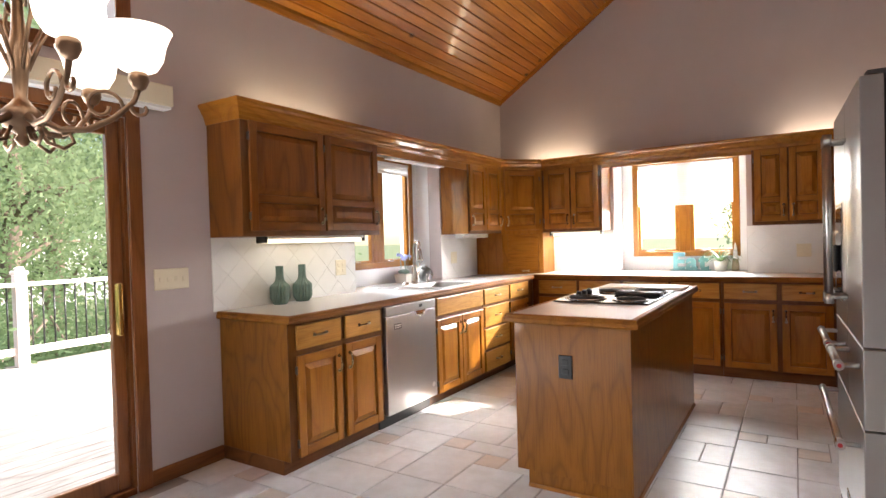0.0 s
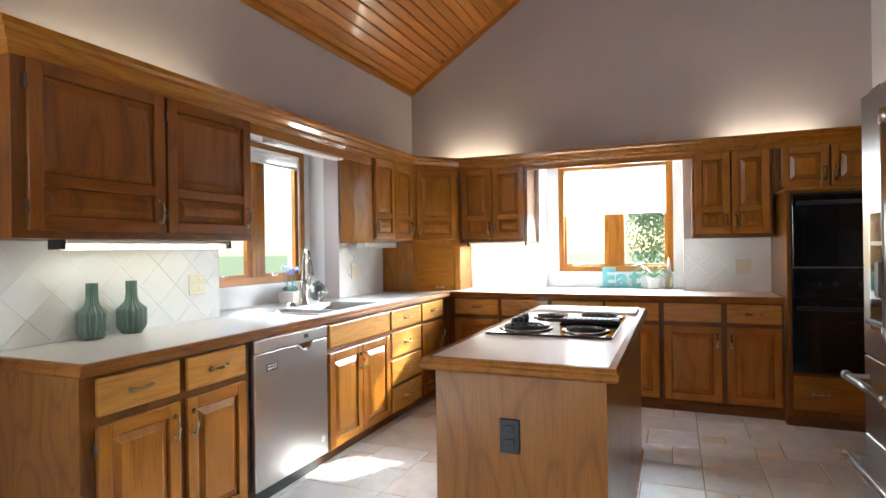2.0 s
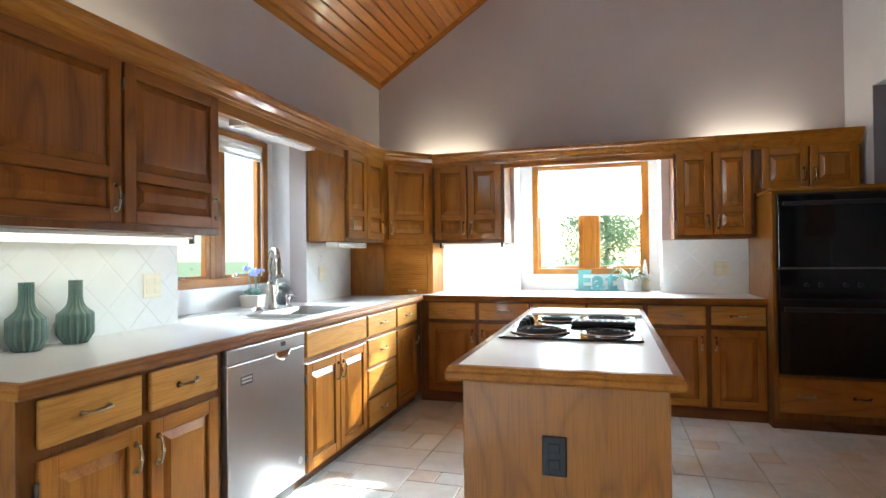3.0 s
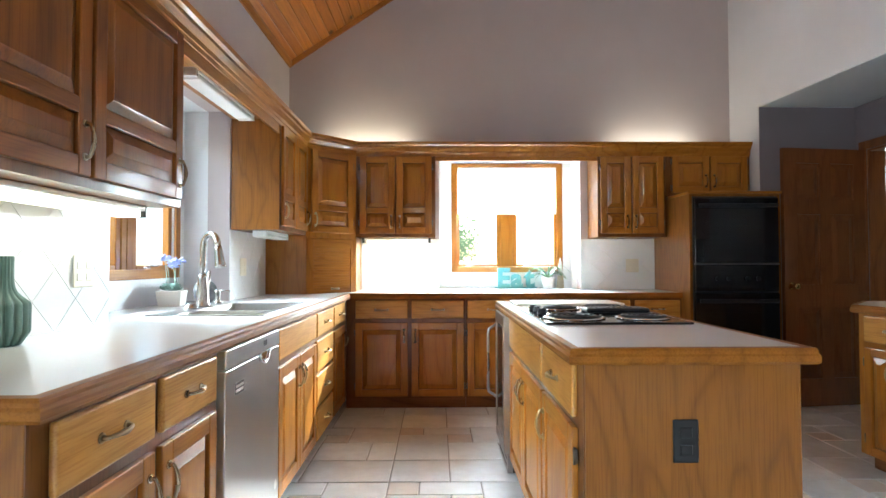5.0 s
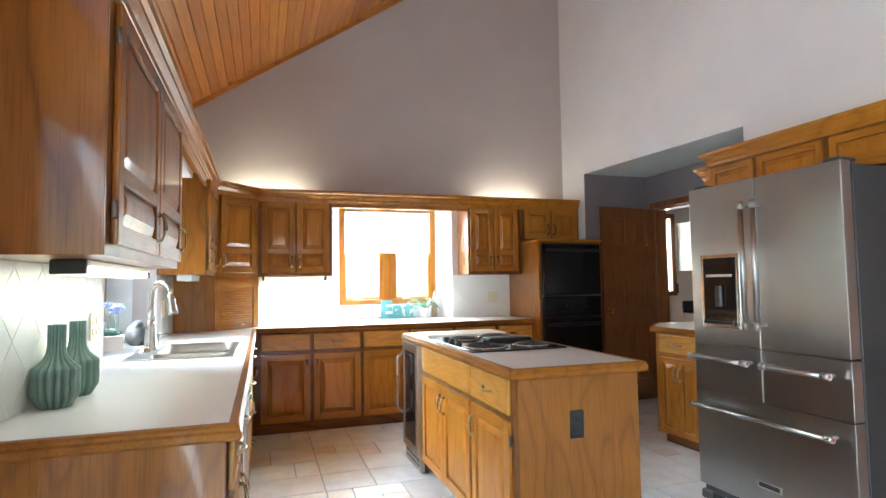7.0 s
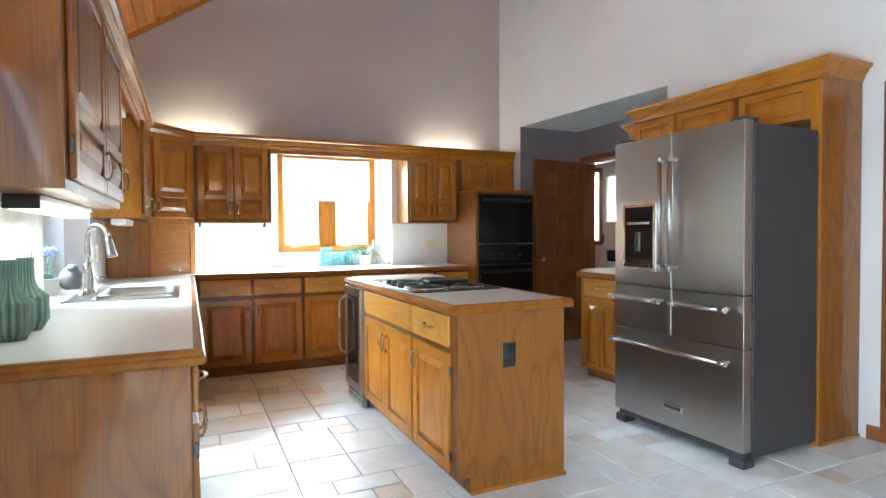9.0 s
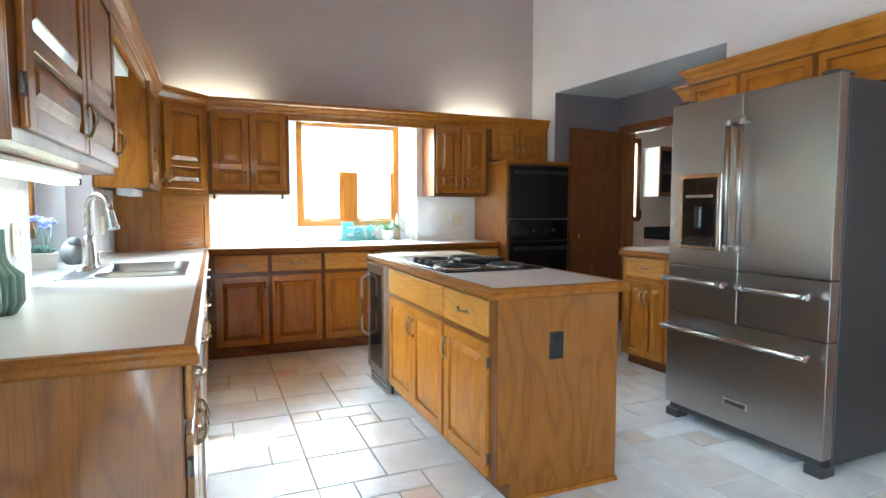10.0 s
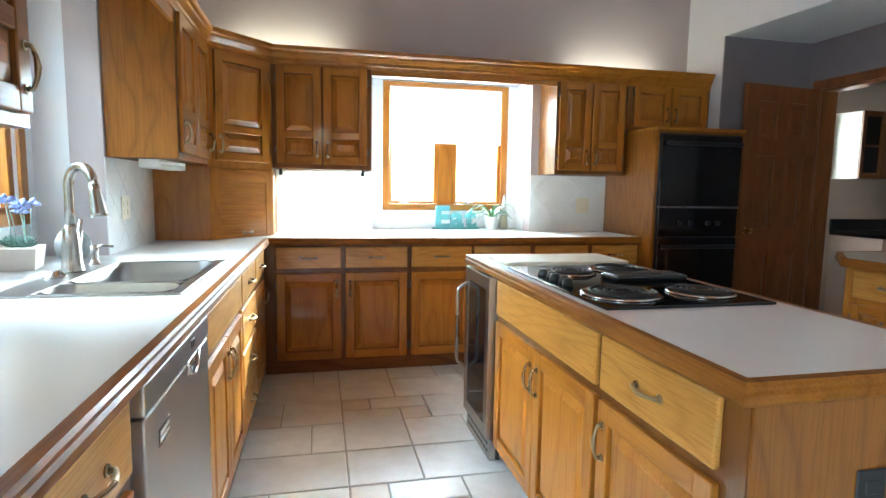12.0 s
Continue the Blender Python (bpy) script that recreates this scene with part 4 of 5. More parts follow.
def end_shelf():
    """Narrow shelf unit at the passage end of the fridge cabinets, with its own lower crown."""
    e = thing("end_shelf", pose(1.215, 3.965, 0, 0, 0, -90), "honey oak end shelf with crown beside the fridge cabinets", "shelf")
    part("side", boxes((0.0, 0.10, 0.0, 0.215, 1.40, 2.06)), oak_z, e)
    part("crown", sweep(bmesh.new(), [(0, 0.21), (0, 0), (0.10, 0)], [(o * 1.1, 2.05 + (z - 2.055) * 0.83) for o, z in CROWN]), oak_x, e)
    part("shelf", box(bmesh.new(), -0.05, -0.001, -0.03, 0.19, 1.752, 1.772, 0.005, 0, 2), oak_x, e)
    part("bracket", box(bmesh.new(), -0.03, -0.001, 0.05, 0.07, 1.69, 1.7515, 0.004), oak_z, e)
    b = thing("hanging_bell", pose(1.235, 3.998, 1.44), "mottled gold glass bell hanging on the oak end shelf", "ornament")
    part("bell", lathe(bmesh.new(), [(0.012, 0.0), (0.036, 0.012), (0.04, 0.03), (0.034, 0.06), (0.022, 0.09), (0.012, 0.105), (0.004, 0.11)], 24), gold_brass, b, "", True)
    part("cord", tube(bmesh.new(), [(0, 0, 0.108), (0, 0, 0.30), (0, -0.031, 0.305)], 0.0016, 6), black_plastic, b)


end_shelf()

# peninsula cabinet between passage and refrigerator
c = thing("base_cabinet", pose(0.99, 4.32, 0, 0, 0, -87), "honey oak base cabinet with clipped corner beside the refrigerator", "cabinet", ROW)
inv = pose(0.99, 4.32, 0, 0, 0, -87).inverted()
loc = lambda pts: [(inv @ Vector((x, y, 0))).xy for x, y in pts]
part("body", prism(bmesh.new(), loc([(0.992, 4.32), (1.27, 4.57), (1.60, 4.57), (1.60, 3.806), (1.445, 3.796), (1.47, 3.42), (1.04, 3.42)]), 0.082, 0.872), oak_z, c)
part("toe_kick", prism(bmesh.new(), loc([(1.05, 4.30), (1.27, 4.50), (1.58, 4.50), (1.58, 3.806), (1.445, 3.796), (1.47, 3.42), (1.09, 3.42)]), 0, 0.0815), oak_dark, c)
drawer(c, 0.055, 0.44, 0.712, 0.855)
drawer(c, 0.455, 0.80, 0.712, 0.855)
panel_door(c, 0.055, 0.244, 0.095, 0.68, (), (0.224, 0.56), 0.05, stile=0.045)
panel_door(c, 0.25, 0.44, 0.095, 0.68, (), (0.27, 0.56), None, stile=0.045)
panel_door(c, 0.455, 0.80, 0.095, 0.68, (), None, None)
w2 = thing("worktop", pose(0, 0, 0), "white laminate worktop with oak edge beside the refrigerator", "worktop")
top = [(0.995, 3.42), (0.967, 4.305), (1.24, 4.58), (1.61, 4.58), (1.61, 3.806), (1.443, 3.796), (1.468, 3.42)]
part("top", prism(bmesh.new(), top, 0.8745, CT), laminate, w2)
part("edge", sweep(bmesh.new(), [(1.64, 4.602), (1.23, 4.602), (0.945, 4.315), (0.974, 3.42)], EDGE), oak_edge, w2, "honey oak edge moulding")


# ---- passage door and laundry ----
def casing(name, m, w, h, label, cw=0.07):
    c = thing(name, m, label, "door frame", kind="structure")
    bm = bmesh.new()
    for a, b, z0, z1 in ((-cw, 0, 0, h + cw), (w, w + cw, 0, h + cw), (0, w, h, h + cw)):
        box(bm, a, b, -0.018, -0.001, z0, z1, 0.005, 0, 2)
    part("casing", bm, trim_z, c)
    bm = boxes((0.0005, 0.018, 0.0, 0.138, 0, h - 0.001), (w - 0.018, w - 0.0005, 0.0, 0.138, 0, h - 0.001), (0.018, w - 0.018, 0.0, 0.138, h - 0.018, h - 0.0005))
    part("jamb", bm, trim_z, c)
    return c


casing("door_1_frame", pose(AX, D1, 0, 0, 0, -90), D1 - D0, DZ, "dark stained wooden door frame of the laundry")


def six_panel(m, w, h, label, knob_side):
    d = thing("door_1", m, label, "door", kind="structure")
    st = 0.115
    bm = boxes((0, st, 0, 0.036, 0.012, h), (w - st, w, 0, 0.036, 0.012, h), (w / 2 - 0.05, w / 2 + 0.05, 0.0005, 0.0355, 0.2, h - 0.1))
    rails = ((0.012, 0.23), (0.80, 0.98), (1.54, 1.66), (h - 0.12, h))
    for a, b in rails:
        box(bm, st - 0.001, w - st + 0.001, 0.0003, 0.0357, a, b)
    slab = part("leaf", bm, door_wood, d)
    for xa, xb in ((st, w / 2 - 0.05), (w / 2 + 0.05, w - st)):
        for (a0, b0), (a1, b1) in zip(rails, rails[1:]):
            bm = bmesh.new()
            for side in (0, 1):
                lv = [(0.0, 0.014), (0.012, 0.0155), (0.045, 0.005), (0.05, 0.003)]
                rings = []
                for o, yy in lv:
                    y = yy if side == 0 else 0.036 - yy
                    rings.append([bm.verts.new(v) for v in ((xa + o, y, b0 + o), (xb - o, y, b0 + o), (xb - o, y, a1 - o), (xa + o, y, a1 - o))])
                for p, q in zip(rings, rings[1:]):
                    for j in range(4):
                        bm.faces.new((p[j], p[(j + 1) % 4], q[(j + 1) % 4], q[j]))
                bm.faces.new(rings[-1])
            part("panel", bm, door_wood, slab)
    kx = 0.06 if knob_side == "l" else w - 0.06
    bm = bmesh.new()
    tube(bm, [(kx, 0.0, 0.967), (kx, -0.006, 0.967), (kx, -0.02, 0.967), (kx, -0.035, 0.967), (kx, -0.05, 0.967), (kx, -0.062, 0.967), (kx, -0.064, 0.967)], 0.03, 18, 0, [0.032, 0.030, 0.011, 0.013, 0.026, 0.022, 0.008])
    part("knob", bm, gold_brass, d, "polished brass knob", True)


six_panel(pose(1.355, 5.552, 0, 0, 0, 7.5), 0.745, 2.072, "dark stained six-panel wooden door standing open", "l")


def laundry():
    u = thing("laundry_wall_cabinet", pose(2.95, 6.02, 0), "white-sided wall cabinet with an open-shelf oak door", "cabinet")
    part("body", boxes((0, 0.015, 0, 0.27, 1.40, 2.0), (0.015, 1.0, 0.02, 0.27, 1.40, 2.0)), paint("cream_cabinet_paint", (0.40, 0.36, 0.30), 0.5), u)
    bm = bmesh.new()
    for a, b, z0, z1 in ((0.0, 0.04, 1.40, 2.0), (0.20, 0.24, 1.40, 2.0), (0.04, 0.20, 1.40, 1.45), (0.04, 0.20, 1.95, 2.0), (0.04, 0.20, 1.68, 1.70)):
        box(bm, a, b, -0.02, -0.001, z0, z1, 0.003)
    part("door", bm, trim_z, u)
    part("pane", boxes((0.04, 0.20, -0.012, -0.008, 1.45, 1.95)), black_glass, u, "dark glass pane")
    part("panel", box(bmesh.new(), 0.25, 0.98, -0.02, -0.001, 1.40, 2.0, 0.004), trim_z, u)
    k = thing("laundry_counter", pose(3.0, 5.75, 0), "beige laundry base cabinet with a black stone top", "counter")
    part("body", boxes((0.02, 1.9, 0.03, 0.54, 0, 0.87)), laundry_paint, k)
    part("top", box(bmesh.new(), 0, 1.92, 0, 0.545, 0.8705, 0.91, 0.005), black_glass, k)
    part("splash", boxes((0, 1.92, 0.52, 0.545, 0.9105, 1.02)), black_plastic, k)
    o = tagged(part("light_switch", box(bmesh.new(), 3.5, 3.57, 6.288, 6.2995, 1.12, 1.24, 0.003), black_plastic), "dark switch plate on the laundry wall", "switch")
    o.location.x = -0.62
    wn_ = thing("window_3", pose(2.5, 6.3, 0), "small laundry window in a dark wooden frame", "window", kind="structure")
    bm = bmesh.new()
    for a, b, z0, z1 in ((-0.06, 0.0, 1.09, 2.12), (0.36, 0.42, 1.09, 2.12), (0, 0.36, 1.09, 1.15), (0, 0.36, 2.06, 2.12)):
        box(bm, a, b, -0.02, -0.001, z0, z1, 0.004)
    part("casing", bm, trim_z, wn_)
    part("infill", boxes((0.36, 0.9, 0.0, 0.11, 1.15, 2.06)), laundry_paint, wn_)
    bm = bmesh.new()
    prev = None
    for i in range(37):
        x, y = 0.36 * i / 36, 0.03 + 0.01 * math.sin(i * 1.1)
        row = [bm.verts.new((x, y, z)) for z in (1.15, 2.06)]
        if prev:
            bm.faces.new((prev[0], row[0], row[1], prev[1]))
        prev = row
    tagged(part("sheer_curtain", bm, blind_cloth), "white sheer curtain over the laundry window", "curtain").location = (2.5, 6.3, 0)
    b = thing("blue_ball", pose(2.78, 5.7, 0), "small blue plastic object on the laundry floor", "toy")
    part("shell", lathe(bmesh.new(), [(0.02, 0.0), (0.06, 0.03), (0.075, 0.075), (0.06, 0.12), (0.02, 0.15)], 16), paint("blue_plastic", (0.03, 0.10, 0.45), 0.3, 0.02), b, "", True)


laundry()
ps = thing("switch_plate", pose(AX, 4.72, 1.125, 0, 0, -90), "cream light switch plate on the passage wall", "switch")
part("plate", box(bmesh.new(), -0.036, 0.036, -0.007, -0.0005, -0.06, 0.06, 0.003), cream, ps)
part("toggle", box(bmesh.new(), -0.008, 0.008, -0.012, -0.0065, -0.014, 0.014, 0.003), cream, ps)
casing("door_2_frame", pose(RW(2.22), 2.22, 0, 0, 0, -85.4), 0.86, 2.05, "varnished wooden door frame in the east wall")
d = thing("door_2", pose(RW(2.22) - 0.002, 2.22, 0, 0, 0, -85.4), "varnished wooden closet door in the east wall", "door", kind="structure")
panel_door(d, 0.004, 0.856, 0.012, 2.045, (0.45,), None, None, "leaf", 0.0, [trim_z, trim_z], 0.11)


# ---- slider, deck and outdoors ----
def slider():
    s = thing("door_3", pose(LW, S0, 0, 0, 0, 90), "wood-framed sliding glass door to the deck", "door", kind="structure")
    w = S1 - S0
    bm = bmesh.new()
    for a, b, z0, z1 in ((-0.075, 0, 0, 2.095), (w, w + 0.075, 0, 2.095), (0, w, 2.02, 2.095)):
        box(bm, a, b, -0.02, -0.001, z0, z1, 0.005, 0, 2)
    part("casing", bm, trim_z, s)
    part("jamb", boxes((0.0005, 0.019, 0.0, 0.139, 0.031, 2.019), (w - 0.019, w - 0.0005, 0.0, 0.139, 0.031, 2.019), (0.019, w - 0.019, 0.0, 0.139, 2.002, 2.0195)), trim_z, s)
    part("threshold", box(bmesh.new(), 0.001, w - 0.001, 0.0, 0.138, -0.01, 0.03, 0.004), trim_z, s)
    for x0, x1, y in ((0.02, w / 2 + 0.04, 0.07), (w / 2 - 0.04, w - 0.02, 0.025)):
        bm = bmesh.new()
        f = 0.065
        for a, b, z0, z1 in ((x0, x0 + f, 0.031, 2.0), (x1 - f, x1, 0.031, 2.0), (x0 + f, x1 - f, 0.031, 0.125), (x0 + f, x1 - f, 1.925, 2.0)):
            box(bm, a, b, y, y + 0.04, z0, z1, 0.005)
        leaf = part("leaf", bm, trim_z, s)
        g = part("pane", boxes((x0 + f - 0.006, x1 - f + 0.006, y + 0.018, y + 0.023, 0.12, 1.93)), pane_glass, leaf)
        g.visible_shadow = False
    bm = bmesh.new()
    box(bm, w - 0.075, w - 0.05, -0.018, 0.022, 0.86, 1.14, 0.006, 0, 2)
    part("handle", bm, gold_brass, s, "brass pull handle")
    t = thing("window_4", pose(LW, S0, 0, 0, 0, 90), "wood-framed transom window above the sliding door", "window", kind="structure")
    bm = bmesh.new()
    for a, b, z0, z1 in ((-0.05, 0.03, 2.30, 2.90), (w - 0.03, w + 0.05, 2.30, 2.90), (0.03, w - 0.03, 2.30, 2.37), (0.03, w - 0.03, 2.83, 2.90)):
        box(bm, a, b, -0.018, -0.001, z0, z1, 0.004)
    part("casing", bm, trim_z, t)
    g = part("pane", boxes((0.002, w - 0.002, 0.06, 0.066, 2.342, 2.858)), pane_glass, t)
    g.visible_shadow = False
    h = thing("blind_rail", pose(LW, S0, 0, 0, 0, 90), "cream vertical-blind head rail above the sliding door", "blind rail")
    part("rail", box(bmesh.new(), -0.2, w + 0.215, -0.115, -0.021, 2.10, 2.215, 0.006, 0, 2), cream, h)
    part("track", boxes((-0.19, w + 0.205, -0.105, -0.03, 2.085, 2.0995)), white_plastic, h)


slider()
sw = thing("switch_plate", pose(LW, 1.878, 1.14, 0, 0, 90), "cream four-gang light switch plate on the wall", "switch")
part("plate", box(bmesh.new(), -0.105, 0.105, -0.007, -0.0005, -0.06, 0.06, 0.003), cream, sw)
for i in range(4):
    part("toggle", box(bmesh.new(), -0.078 + i * 0.046, -0.062 + i * 0.046, -0.012, -0.0065, -0.014, 0.014, 0.003), cream, sw)


def outlet(m, label):
    o = thing("wall_outlet", m, label, "outlet", "cream outlets on the backsplash")
    part("plate", box(bmesh.new(), -0.058, 0.058, -0.006, -0.0005, -0.06, 0.06, 0.003), cream, o)
    for x in (-0.026, 0.026):
        for z in (-0.022, 0.022):
            part("socket", box(bmesh.new(), x - 0.015, x + 0.015, -0.009, -0.0055, z - 0.014, z + 0.014, 0.004), cream, o)


outlet(pose(LW + 0.009, 3.27, 1.125, 0, 0, 90), "cream double electrical outlet plate on the backsplash")
outlet(pose(LW + 0.009, 4.98, 1.13, 0, 0, 90), "cream double electrical outlet plate on the backsplash")
outlet(pose(0.352, BW - 0.009, 1.13), "cream double electrical outlet plate on the backsplash")

grass = paint("lawn", (0.15, 0.19, 0.08), 0.9, 0.8)
structure("ground", boxes((-300, 300, -300, 300, -1.6, -1.5)), grass, "green lawn round the house", "ground")
deck_wood = wood("weathered_deck", "y", (0.37, 0.335, 0.315), (0.33, 0.295, 0.275), (0.25, 0.22, 0.205), 0.7, 0.0)
rail_paint = paint("pale_painted_timber", (0.72, 0.62, 0.58), 0.6, 0.3)
dk = thing("deck", pose(0, 0, 0), "sunlit weathered timber deck outside the sliding door", "deck")
for i in range(33):
    x = -2.93 - i * 0.145
    part("plank", box(bmesh.new(), x - 0.139, x, -3.0, 15.0, -0.10, -0.06, 0.003), deck_wood, dk)
part("beam", boxes((-7.7, -2.95, -2.9, 8.1, -0.30, -0.101), (-7.6, -7.4, 7.9, 8.1, -1.5, -0.301), (-7.6, -7.4, -2.9, -2.7, -1.5, -0.301)), deck_wood, dk)
rl = thing("deck_railing", pose(-7.55, 0, 0), "pale painted deck railing with thin dark balusters", "railing")
for y in (-2.2, 0.35, 2.9, 5.45, 8.0):
    bm = bmesh.new()
    box(bm, -0.06, 0.06, y - 0.06, y + 0.06, -0.059, 1.04, 0.006)
    box(bm, -0.075, 0.075, y - 0.075, y + 0.075, 1.0405, 1.09, 0.012)
    box(bm, -0.05, 0.05, y - 0.05, y + 0.05, 1.0905, 1.13, 0.02)
    part("post", bm, rail_paint, rl)
for y in (-2.14, 0.41, 2.96, 5.51):
    part("rail", box(bmesh.new(), -0.07, 0.07, y, y + 2.43, 0.90, 0.945, 0.006), rail_paint, rl)
    part("bottom_rail", box(bmesh.new(), -0.02, 0.02, y, y + 2.43, 0.08, 0.17, 0.004), rail_paint, rl)
    for k in range(20):
        part("baluster", tube(bmesh.new(), [(0, y + 0.06 + k * 0.121, 0.17), (0, y + 0.06 + k * 0.121, 0.90)], 0.011, 6), black_plastic, rl)


def tree(m, height, spread, seed, n, leaf=0.11, low=0.25, label="leafy deciduous tree in summer beyond the deck"):
    rng = random.Random(seed)
    t = thing("tree", m, label, "tree", "trees behind the house")
    bark = BARK
    bm = bmesh.new()
    pts = [Vector((0, 0, -1.5))]
    for i in range(1, 8):
        pts.append(Vector((rng.uniform(-0.12, 0.12) * i * 0.4, rng.uniform(-0.12, 0.12) * i * 0.4, -1.5 + (height * 0.85 + 1.5) * i / 7)))
    r0 = height * 0.022
    tube(bm, pts, r0, 10, 0, [r0 * (1.25 - 0.16 * i) for i in range(8)])
    tips = []
    for i in range(16):
        k = rng.uniform(low, 0.95)
        p = Vector(pts[int(k * 6)]).lerp(pts[int(k * 6) + 1], k * 6 % 1)
        a = rng.uniform(0, 2 * math.pi)
        L = spread * rng.uniform(0.55, 1.0) * (1.15 - 0.5 * k)
        q = p + Vector((math.cos(a) * L, math.sin(a) * L, L * rng.uniform(0.15, 0.7)))
        midp = p.lerp(q, 0.5) + Vector((0, 0, L * 0.12))
        tube(bm, [p, midp, q], 0.05, 6, 0, [r0 * 0.4, r0 * 0.25, r0 * 0.06])
        tips += [midp, q, p.lerp(q, 0.75)]
    part("trunk", bm, bark, t)
    vs, fs, ms = [], [], []
    for i in range(n):
        c = rng.choice(tips)
        s = spread * 0.30
        o = Vector((rng.gauss(0, s), rng.gauss(0, s), rng.gauss(0, s * 0.7))) + c
        u = Vector((rng.gauss(0, 1), rng.gauss(0, 1), rng.gauss(0, 1))).normalized()
        v = u.orthogonal().normalized()
        L = leaf * rng.uniform(0.6, 1.3)
        b = len(vs)
        vs += [o - u * L, o - v * L * 0.45, o + u * L, o + v * L * 0.45]
        fs.append((b, b + 1, b + 2, b + 3))
    me = bpy.data.meshes.new("crown")
    me.from_pydata(vs, [], fs)
    me.materials.append(leaf_mat if seed % 2 else leaf_mat2)
    cr_ = new("crown", me)
    cr_.parent = t
    cr_["kind"] = "stuff"


BARK = paint("tree_bark", (0.16, 0.12, 0.09), 0.9, 0.8)
for x, y, h, sp, sd, n, lf in ((-12.5, 2.4, 8.5, 2.4, 1, 15000, 0.065), (-14.0, 5.2, 9.5, 2.6, 2, 15000, 0.065), (-18, 4.4, 12, 3.4, 4, 12000, 0.09), (-20, 8.4, 12, 3.6, 5, 12000, 0.09),
                              (-13, -2.0, 9, 2.8, 6, 6000, 0.1), (-26, 14, 12, 3.6, 7, 7000, 0.12), (-0.8, 44, 7, 3.0, 10, 5000, 0.16)):
    tree(pose(x, y, 0), h, sp, sd, n, lf, 0.12)


def bush(m, r, seed, n):
    rng = random.Random(seed)
    t = thing("bush", m, "dense green bush below the deck railing", "bush", "bushes behind the house")
    bm = bmesh.new()
    for i in range(7):
        a = i * 0.9
        tube(bm, [(0, 0, -1.5), (0.3 * math.cos(a), 0.3 * math.sin(a), -0.5), (0.8 * r * math.cos(a), 0.8 * r * math.sin(a), 0.35)], 0.02, 5)
    part("stems", bm, BARK, t)
    vs, fs = [], []
    for i in range(n):
        o = Vector((rng.gauss(0, r * 0.5), rng.gauss(0, r * 0.5), -0.4 + rng.gauss(0, r * 0.38)))
        u = Vector((rng.gauss(0, 1), rng.gauss(0, 1), rng.gauss(0, 1))).normalized()
        v = u.orthogonal().normalized()
        L = 0.045 * rng.uniform(0.6, 1.4)
        b = len(vs)
        vs += [o - u * L, o - v * L * 0.5, o + u * L, o + v * L * 0.5]
        fs.append((b, b + 1, b + 2, b + 3))
    me = bpy.data.meshes.new("foliage")
    me.from_pydata(vs, [], fs)
    me.materials.append(leaf_mat)
    f = new("foliage", me)
    f.parent = t
    f["kind"] = "stuff"


for i, y in enumerate((-1.0, 1.0, 2.8, 4.6, 6.6, 8.6)):
    bush(pose(-9.2 - 0.5 * (i % 2), y, 0), 1.25, 40 + i, 6000)


def house():
    h = thing("house", pose(-33, 14.5, -1.5, 0, 0, 90), "white house seen far off through the trees", "house")
    part("wall", boxes((-6, 6, 0, 7, 0, 6.2)), white_paint, h)
    bm = bmesh.new()
    vs = [bm.verts.new(v) for v in ((-6.4, -0.4, 6.2), (6.4, -0.4, 6.2), (6.4, 7.4, 6.2), (-6.4, 7.4, 6.2), (-6.4, 3.5, 8.8), (6.4, 3.5, 8.8))]
    for f in ((0, 1, 5, 4), (2, 3, 4, 5), (0, 4, 3), (1, 2, 5), (3, 2, 1, 0)):
        bm.faces.new([vs[i] for i in f])
    part("roof", bm, grey_metal, h)
    for x in (-4, -1.2, 1.6, 4.4):
        for z in (1.0, 3.9):
            wdw = part("window", boxes((x - 0.6, x + 0.6, -0.05, -0.005, z, z + 1.4)), white_plastic, h)
            for k in (0, 1):
                part("pane", boxes((x - 0.52 + k * 0.55, x - 0.03 + k * 0.55, -0.06, -0.045, z + 0.08, z + 1.32)), black_glass, wdw)


house()


